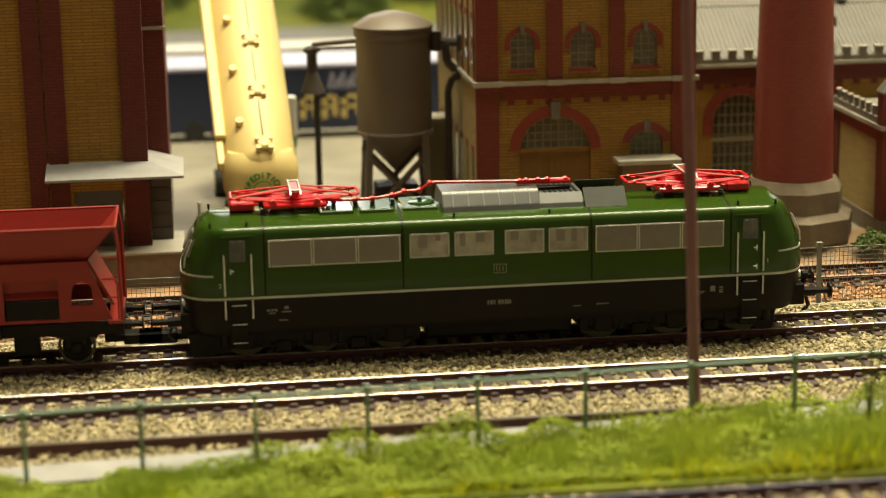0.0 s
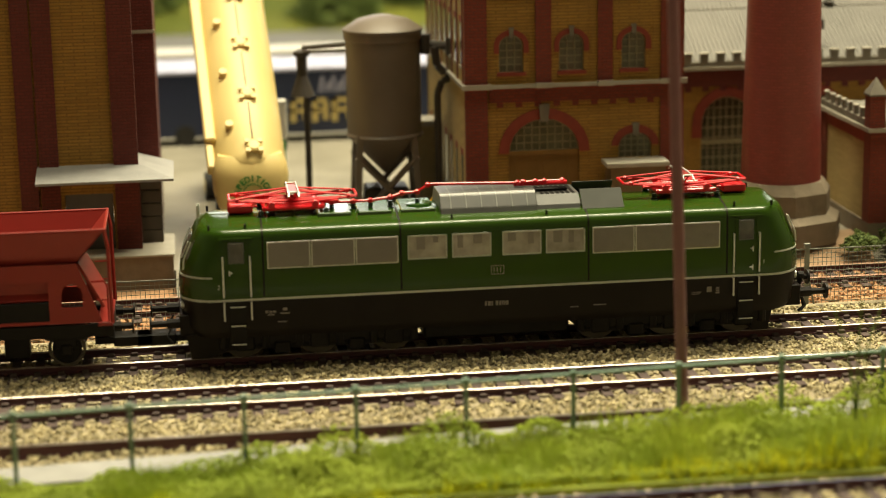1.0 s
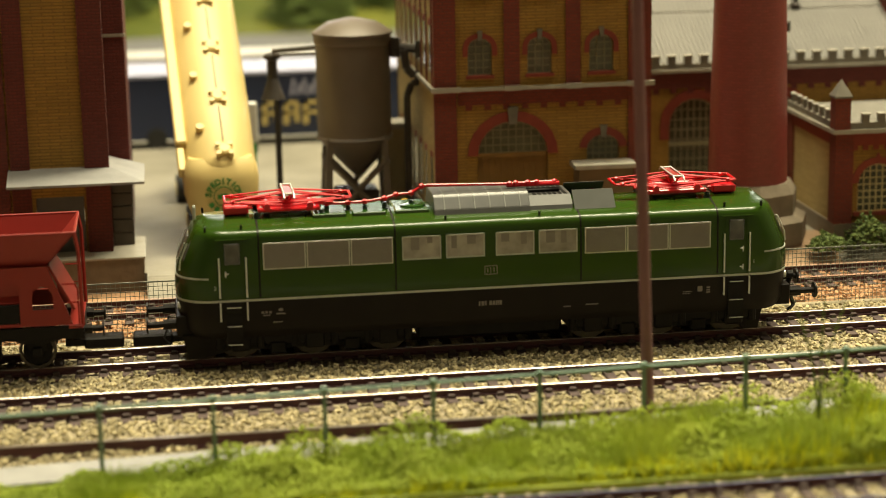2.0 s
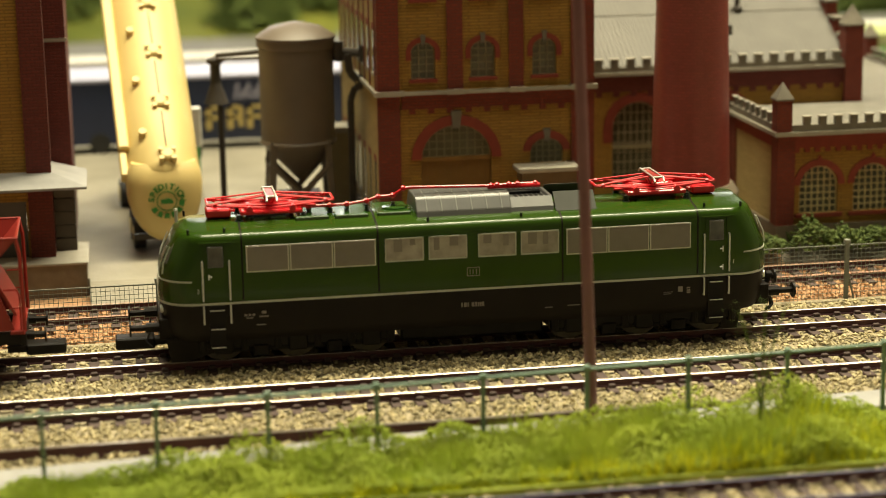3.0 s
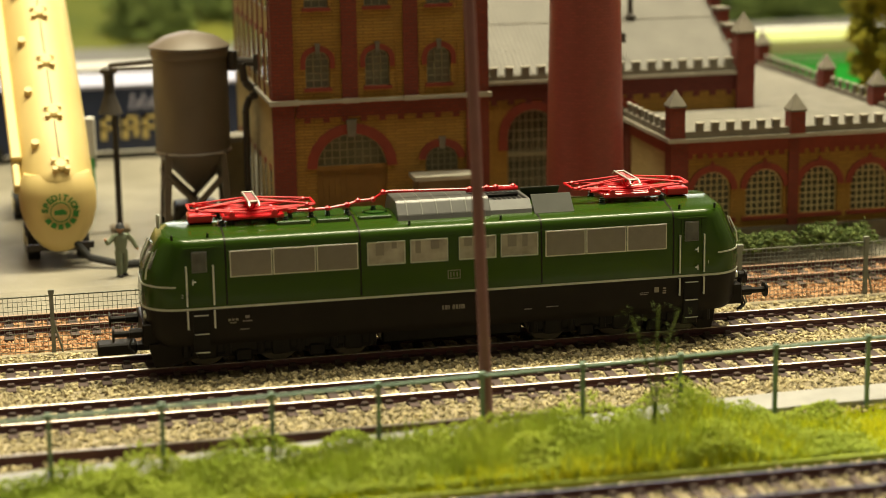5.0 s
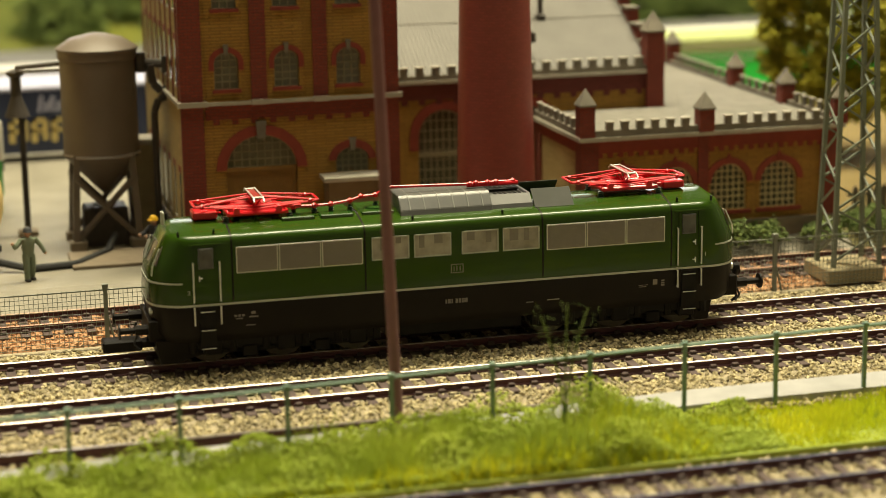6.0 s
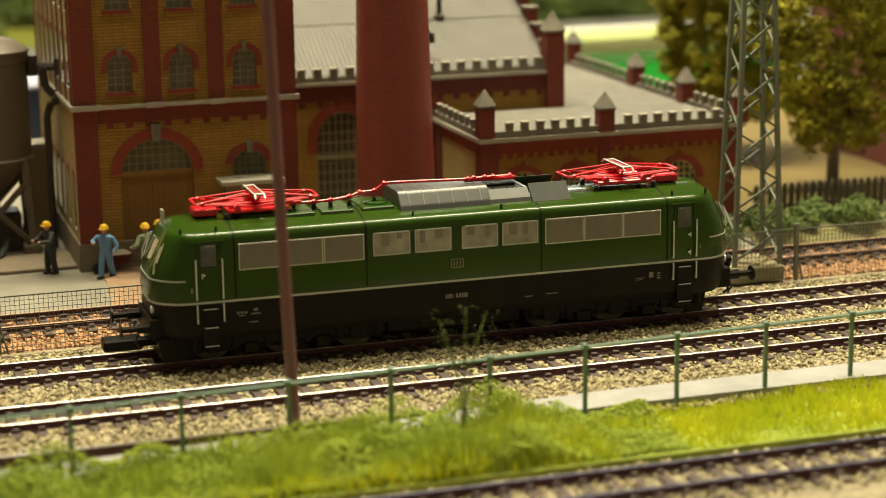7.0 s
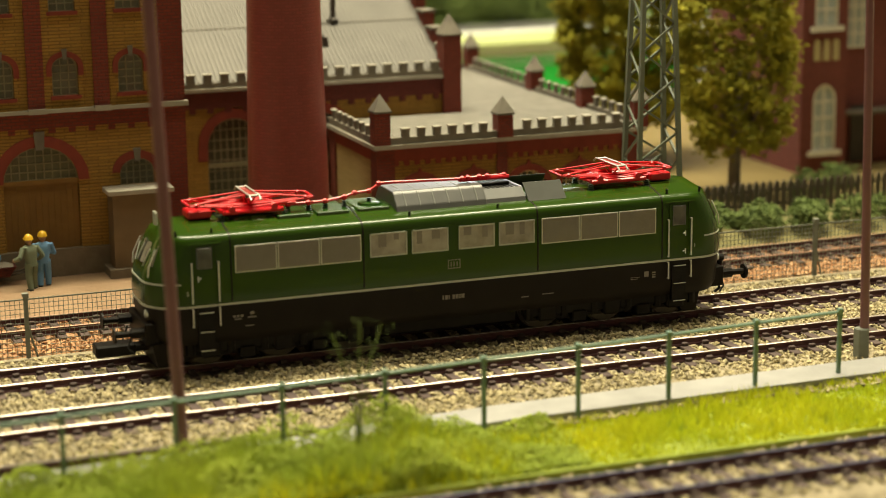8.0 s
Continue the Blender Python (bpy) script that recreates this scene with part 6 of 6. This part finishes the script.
yellow &= rng.uniform(0, 1, n) < np.where(xs > 60, np.interp(xs, [60, 130], [0.2, 0.95]), 0.7)
for k, m, name, s in ((~yellow, "grass", "long green grass fibres of the front strip", 21), (yellow, "lawn", "short yellow-green lawn fibres", 22)):
    tagged(new("grass", blades("grass", xs[k], ys[k], np.full(k.sum(), -4.0), h[k], 0.55, m, s, 0.42)), name, "grass", kind="stuff")


# foam turf between the fibres
rng = np.random.default_rng(31)
n = 34000
xs = rng.uniform(-230, 120, n)
back = np.interp(xs, [-260, -50, 30, 110, 420], [-124, -108, -98, -99, -97])
ys = -138 + rng.uniform(0, 1, n) * (back + 138)
lump = np.array([noise.noise(Vector((x / 16, y / 11, 7.3))) for x, y in zip(xs, ys)])
tall = np.interp(xs, [-230, -136, -108, -43, 0, 40, 72, 86, 104], [7, 8, 11, 13, 14, 16, 18, 10, 5])
top = np.clip(tall * (0.62 + 0.7 * lump), 1, 24) * np.interp(ys, [-138, -128, -112], [0.35, 0.75, 1.0])
zs = -4 + top * rng.uniform(0.15, 1, n) ** 0.5
tagged(new("grass_turf", pebbles("grass_turf", xs, ys, zs, 0.62, "grass", 33)), "soft green foam turf of the front strip", "grass", kind="stuff")
t = thing("tall_weed", 60, -113, -4, "thin tall green weed in the front grass", "weed")
g = np.random.default_rng(8)
n = 240
zz = g.uniform(8, 43, n)
side = g.choice([-1.0, 0.15, 1.0], n)
xx = side * np.interp(zz, [8, 26, 36, 43], [0.5, 3, 6, 9]) + g.normal(0, 1.5, n)
o = new("foliage", pebbles("foliage", xx, g.normal(0, 2.0, n), zz - np.abs(xx) * 0.25, 0.3, "bush", 9))
o.parent = t
for dx in (-8, 1, 8):
    q = nb()
    pts = [(dx * k * k, dx * 0.3 * k, 41 * k - abs(dx) * 0.25 * k * k) for k in (0, 0.35, 0.65, 0.85, 1.0)]
    for a, c in zip(pts, pts[1:]):
        rod(q, a, c, 0.32, 5, 0.22)
    part("stalk", q, "bush", t)


# ---- bushes, trees ----
b = nb()
prism(b, [(81.4, -3.6), (82, -3.1), (97, 3.6), (111.6, 3.6), (111.6, 2.9), (97, 2.9)], "x", 250, 600)
single("weedy_verge", b, "verge", "weedy olive-brown verge before the picket fence", "ground", "structure")


def clumps(bm_pts, size, seed, name, material):
    p = np.asarray(bm_pts)
    return pebbles(name, p[:, 0], p[:, 1], p[:, 2], size, material, seed)


def shrub(x, y, z, r, h, seed, label, n=500, name="bush", leaf=0.9):
    g = np.random.default_rng(seed)
    d = g.normal(size=(n, 3))
    d /= np.linalg.norm(d, axis=1)[:, None]
    rad = g.uniform(0.45, 1.05, n) ** 0.6
    pts = d * rad[:, None] * np.array([r, r * 0.8, h]) * (1 + 0.25 * np.sin(d[:, :1] * 5 + seed) * np.cos(d[:, 1:2] * 4))
    pts[:, 2] = np.abs(pts[:, 2])
    t = thing(name, x, y, z, label, name)
    o = new("foliage", clumps(pts, leaf, seed, "foliage", "bush"))
    o.parent = t


k = 0
for x, y, r, h in ((148, 88, 10, 11), (162, 87, 8, 8), (176, 88, 9, 7), (196, 88, 10, 9), (212, 88, 9, 8), (236, 86, 9, 7), (262, 92, 11, 8), (276, 96, 8, 7), (300, 92, 10, 9), (322, 90, 9, 8), (345, 92, 10, 10), (366, 98, 10, 9), (385, 100, 9, 12), (130, 86, 7, 6), (352, 140, 12, 12), (372, 150, 10, 12), (254, 104, 8, 6), (268, 106, 9, 7), (286, 105, 10, 8), (308, 104, 9, 8), (330, 105, 9, 7), (292, 98, 7, 6)):
    shrub(x, y, 3, r, h, 40 + k, "low green bush by the factory wall")
    k += 1


def poplar(x, y, z, h, r, seed):
    t = thing("tree", x, y, z, "dense olive-green leafy tree with a bare grey trunk", "tree")
    q = nb()
    rod(q, (0, 0, -0.5), (0.6, 0, h * 0.4), 3.0, 9, 2.0)
    for a in range(7):
        rod(q, (0.4, 0, h * 0.16 + a * 3), (r * 0.6 * math.cos(a * 2.1), r * 0.6 * math.sin(a * 2.1), h * 0.3 + a * 5), 0.8, 5, 0.3)
    part("trunk", q, "bark", t, "grey-brown bark trunk")
    g = np.random.default_rng(seed)
    n = int(520 * (r / 25.5) ** 2)
    u = g.uniform(0, 1, n)
    zz = h * (0.15 + 0.85 * u)
    prof = r * np.interp(u, [0, 0.08, 0.3, 0.6, 0.85, 1], [0.6, 0.85, 1.0, 0.97, 0.75, 0.1])
    a = g.uniform(0, 6.28, n)
    lump = 1 + 0.16 * np.sin(3 * a + u * 14 + seed) * np.cos(u * 22 + 2 * a)
    rr = prof * lump * g.uniform(0.3, 1.0, n) ** 0.35
    mid = np.stack([rr * np.cos(a), rr * np.sin(a), zz], -1)
    pts = np.repeat(mid, 26, 0) + g.normal(0, 1.0, (n * 26, 3)) * np.array([1.9, 1.9, 1.7])
    o = new("crown", clumps(pts, 1.35, seed, "crown", "leaf"))
    o.parent = t
    tagged(o, "olive-green leaf clumps")


poplar(322, 155, 3, 140, 25.5, 3)
poplar(314, 250, 3, 138, 33, 4)
for k, (x, y) in enumerate(((-8, 868), (40, 900), (-150, 905), (290, 856), (345, 862), (400, 858), (455, 862), (510, 858), (565, 864))):
    shrub(x, y, 8 if y < 880 else 15, 32, 62, 70 + k, "dark green bushy tree on the far meadow", 1500, "tree", 2.6)


# ---- right brick house ----
def brick_house():
    t = thing("brick_house", 0, 0, 0, "dark red brick house with white arched windows", "house")
    x0, y0 = 373, 186
    q = nb()
    wall_with_holes(q, x0, x0 + 24, 3, 52, y0, y0 + 3, [(379.5, 392.0, 14, 38, 45)])
    wall_with_holes(q, x0, x0 + 24, 52, 120, y0, y0 + 3, [(379.5, 392.0, 72, 96, 103)])
    box(q, x0, x0 + 3, y0 + 3, y0 + 90, 3, 120)
    part("front_wall", q, "housebrick", t, "dark red brick bay wall")
    q = nb()
    box(q, x0 + 24, x0 + 160, y0 + 12, y0 + 15, 3, 120)
    box(q, x0 + 21, x0 + 24, y0 + 3, y0 + 12, 3, 120)
    part("rear_wall", q, "housebrick", t)
    q = nb()
    box(q, x0 - 3, x0 + 160, y0 - 3, y0 + 92, 120, 124)
    part("roof", q, "merlon", t)
    for h in (0, 58):
        w = window(t, 379.8, 391.7, 14 + h, 38 + h, 44.6 + h, y0 + 0.8, "whiteframe", "palepane", 2, 4, bar=1.1)
        q = nb()
        arch_band(q, 380.6, 390.9, 38 + h, 43.6 + h, 1.2, y0 + 0.4, y0 + 1.4, legs=24)
        part("frame", q, "whiteframe", w, "white window frame")
        q = nb()
        box(q, 377, 394, y0 - 2, y0 + 1, 11.6 + h, 14 + h)
        part("sill", q, "whiteframe", w, "cream sill")
    for i in range(3):
        q = nb()
        x = 379.2 + i * 5
        prism(q, arch(x, x + 3.4, 56, 64, 66), "y", y0 - 0.3, y0 + 0.4)
        part("blind_arch", q, "winframe", t, "ochre blind arch panel")
    q = nb()
    box(q, x0 + 24, x0 + 90, y0 + 3, y0 + 12, 29, 30.4)
    part("porch_roof", q, "merlon", t, "thin grey porch roof")
    for x in (x0 + 30, x0 + 56):
        w = window(t, x, x + 13, 60, 84, 92, y0 + 11, "whiteframe", "palepane", 3, 5, bar=0.9)
    q = nb()
    box(q, x0 + 34, x0 + 46, y0 + 11, y0 + 12.2, 5, 32)
    part("door", q, "darkiron", t)


brick_house()
t = thing("picket_fence", 0, 0, 3, "weathered brown picket fence", "fence")
for i in range(48):
    x = 262 + i * 3.3
    q = nb()
    prism(q, [(x, 0), (x + 2.2, 0), (x + 2.2, 13), (x + 1.1, 14.6), (x, 13)], "y", 112, 112.8)
    part("picket", q, "woodfence", t)
for z in (4, 10):
    q = nb()
    box(q, 260, 422, 112.9, 113.8, z, z + 1.2)
    part("fence_rail", q, "woodfence", t)
b = nb()
prism(b, [(250, 116), (520, 116), (520, 420), (262, 420)], "z", 3.0, 3.5)
single("sandy_path", b, "path", "sandy ochre ground behind the fence", "path", "structure")


# ---- little painted workers ----
def figure(x, y, turn, cloth, helmet, label, stride=1.0, left=((4.2, 0.6, 11.6), (3.4, -1.6, 8.6)), right=((-4.2, 0.6, 11.6), (-3.4, -1.6, 8.6)), lean=0.0):
    """One small painted figure as a single plain mesh; it faces -y. left and right: elbow and wrist."""
    q = nb()
    for s in (-1, 1):
        foot = s * stride
        rod(q, (s * 1.1, 0, 10.2), (s * 1.35, foot * 0.4 - 0.5, 5.4), 1.55, 9, 1.25)
        rod(q, (s * 1.35, foot * 0.4 - 0.5, 5.6), (s * 1.4, foot, 0.9), 1.3, 9, 1.05)
    stack(q, [(9.2, 2.2, 1.5, 1.2), (11.0, 2.1, 1.45, 1.2), (14.2, 2.7, 1.6, 1.3), (16.2, 2.9, 1.5, 1.3), (16.9, 1.6, 1.0, 0.9)], seg=3)
    for s, (elbow, wrist) in ((1, left), (-1, right)):
        rod(q, (s * 2.7, 0, 16.0), elbow, 1.0, 8, 0.85)
        rod(q, elbow, wrist, 0.9, 8, 0.65)
    n1 = len(q.faces)
    rod(q, (0, 0, 16.6), (0, -0.1, 17.6), 0.75, 8)
    bmesh.ops.create_icosphere(q, subdivisions=2, radius=1.4, matrix=Matrix.Translation((0, -0.2, 18.5)))
    for _, wrist in (left, right):
        bmesh.ops.create_icosphere(q, subdivisions=1, radius=0.75, matrix=Matrix.Translation(wrist))
    n2 = len(q.faces)
    lathe(q, 0, -0.1, [(1.85, 18.9), (1.7, 19.3), (1.5, 20.1), (0.9, 20.7), (0.2, 20.9)], 12)
    box(q, -1.2, 1.2, -2.5, -1.2, 18.9, 19.2, 0.1)
    n3 = len(q.faces)
    for s in (-1, 1):
        foot = s * stride
        box(q, s * 1.4 - 0.85, s * 1.4 + 0.85, foot - 2.0, foot + 1.0, 0, 1.0, 0.25)
    for v in q.verts:
        v.co.y -= lean * max(0.0, v.co.z - 9.5)
    q.faces.ensure_lookup_table()
    for i, f in enumerate(q.faces):
        f.material_index = 0 if i < n1 else 1 if i < n2 else 2 if i < n3 else 3
    me = solid("worker_figure", q, cloth, True)
    me.materials.append(M["skin"])
    me.materials.append(M[helmet])
    me.materials.append(M["rubber"])
    o = new("worker_figure", me)
    o.matrix_world = pose(x * MM, y * MM, 3 * MM, 0, 0, turn)
    tagged(o, label, "figure")


figure(-79, 112, 20, "greencloth", "darkcloth", "small painted worker figure in grey-green clothes", 1.0, ((5.0, 0.2, 13.2), (6.4, -0.6, 10.2)), ((-5.2, -0.4, 13.4), (-6.6, -1.2, 15.2)))
figure(-29.5, 119, -60, "darkcloth", "helmet", "small painted worker figure in dark clothes with yellow helmet", 0.8, ((3.8, -2.6, 13.4), (2.6, -6.4, 13.6)), ((-3.6, -2.6, 13.6), (-1.6, -6.4, 13.6)), 0.12)
figure(-10.5, 105, -40, "bluecloth", "helmet", "small painted worker figure in blue overalls with yellow helmet", 2.0, ((4.2, 1.4, 12.6), (3.8, -0.8, 10.0)), ((-4.4, -1.8, 14.0), (-2.2, -4.6, 14.0)), 0.05)
figure(4.5, 100, 200, "greencloth", "helmet", "small painted worker figure in green-grey clothes with yellow helmet", 1.4, ((4.6, 0.6, 12.8), (5.4, -2.4, 11.6)), ((-4.6, 0.6, 12.8), (-4.4, -2.4, 10.6)), 0.12)
figure(9.5, 104, 170, "bluecloth", "helmet", "small painted worker figure in blue behind a shovel", 1.0, ((4.0, -1.0, 12.6), (2.4, -4.0, 10.8)), ((-4.0, -1.0, 12.6), (-2.4, -4.0, 12.2)), 0.1)
t = thing("wheelbarrow", -6, 112, 3, "little red-brown wheelbarrow with a pale load", "wheelbarrow")
q = nb()
stack(q, [(3.5, 4, 2.2, 0.6), (7.5, 6.5, 3.6, 0.8)], seg=2)
part("tray", q, "maroon", t)
q = nb()
stack(q, [(7.3, 6, 3.2, 0.8), (8.6, 3.6, 1.8, 0.8)], seg=2)
part("load", q, "whitestone", t, "pale load")
q = nb()
rod(q, (-7, -0.5, 2.2), (-7, 0.5, 2.2), 2.2, 14)
part("wheel", q, "rubber", t)
for s in (-1, 1):
    q = nb()
    rod(q, (-7, s * 1.2, 2.4), (12, s * 2.4, 5.4), 0.4, 5)
    part("shaft", q, "woodfence", t)


# ---- what moves ----
def motions():
    ts = [0.0, 0.5, 1.0, 2.5, 3.0, 3.5, 4.0, 5.5, 6.0, 6.5, 7.0, 7.5, 8.0]
    xs = [-30.2, -28.8, -27.3, -12.7, -6.1, 0.0, 6.7, 36.0, 54.2, 70.9, 89.3, 106.1, 124.6]
    walk(LOCO, [(t, pose(x * MM, 0, 0)) for t, x in zip(ts, xs)])
    roll = [i * 0.25 for i in range(33)]
    for w, x0 in WHEELS:
        rows = []
        for t in roll:
            d = float(np.interp(t, ts, xs)) + 30.2
            rows.append((t, pose(x0 * MM, 0, 7.1 * MM, 0, math.degrees(d / 7.1), 0)))
        walk(w, rows)


motions()
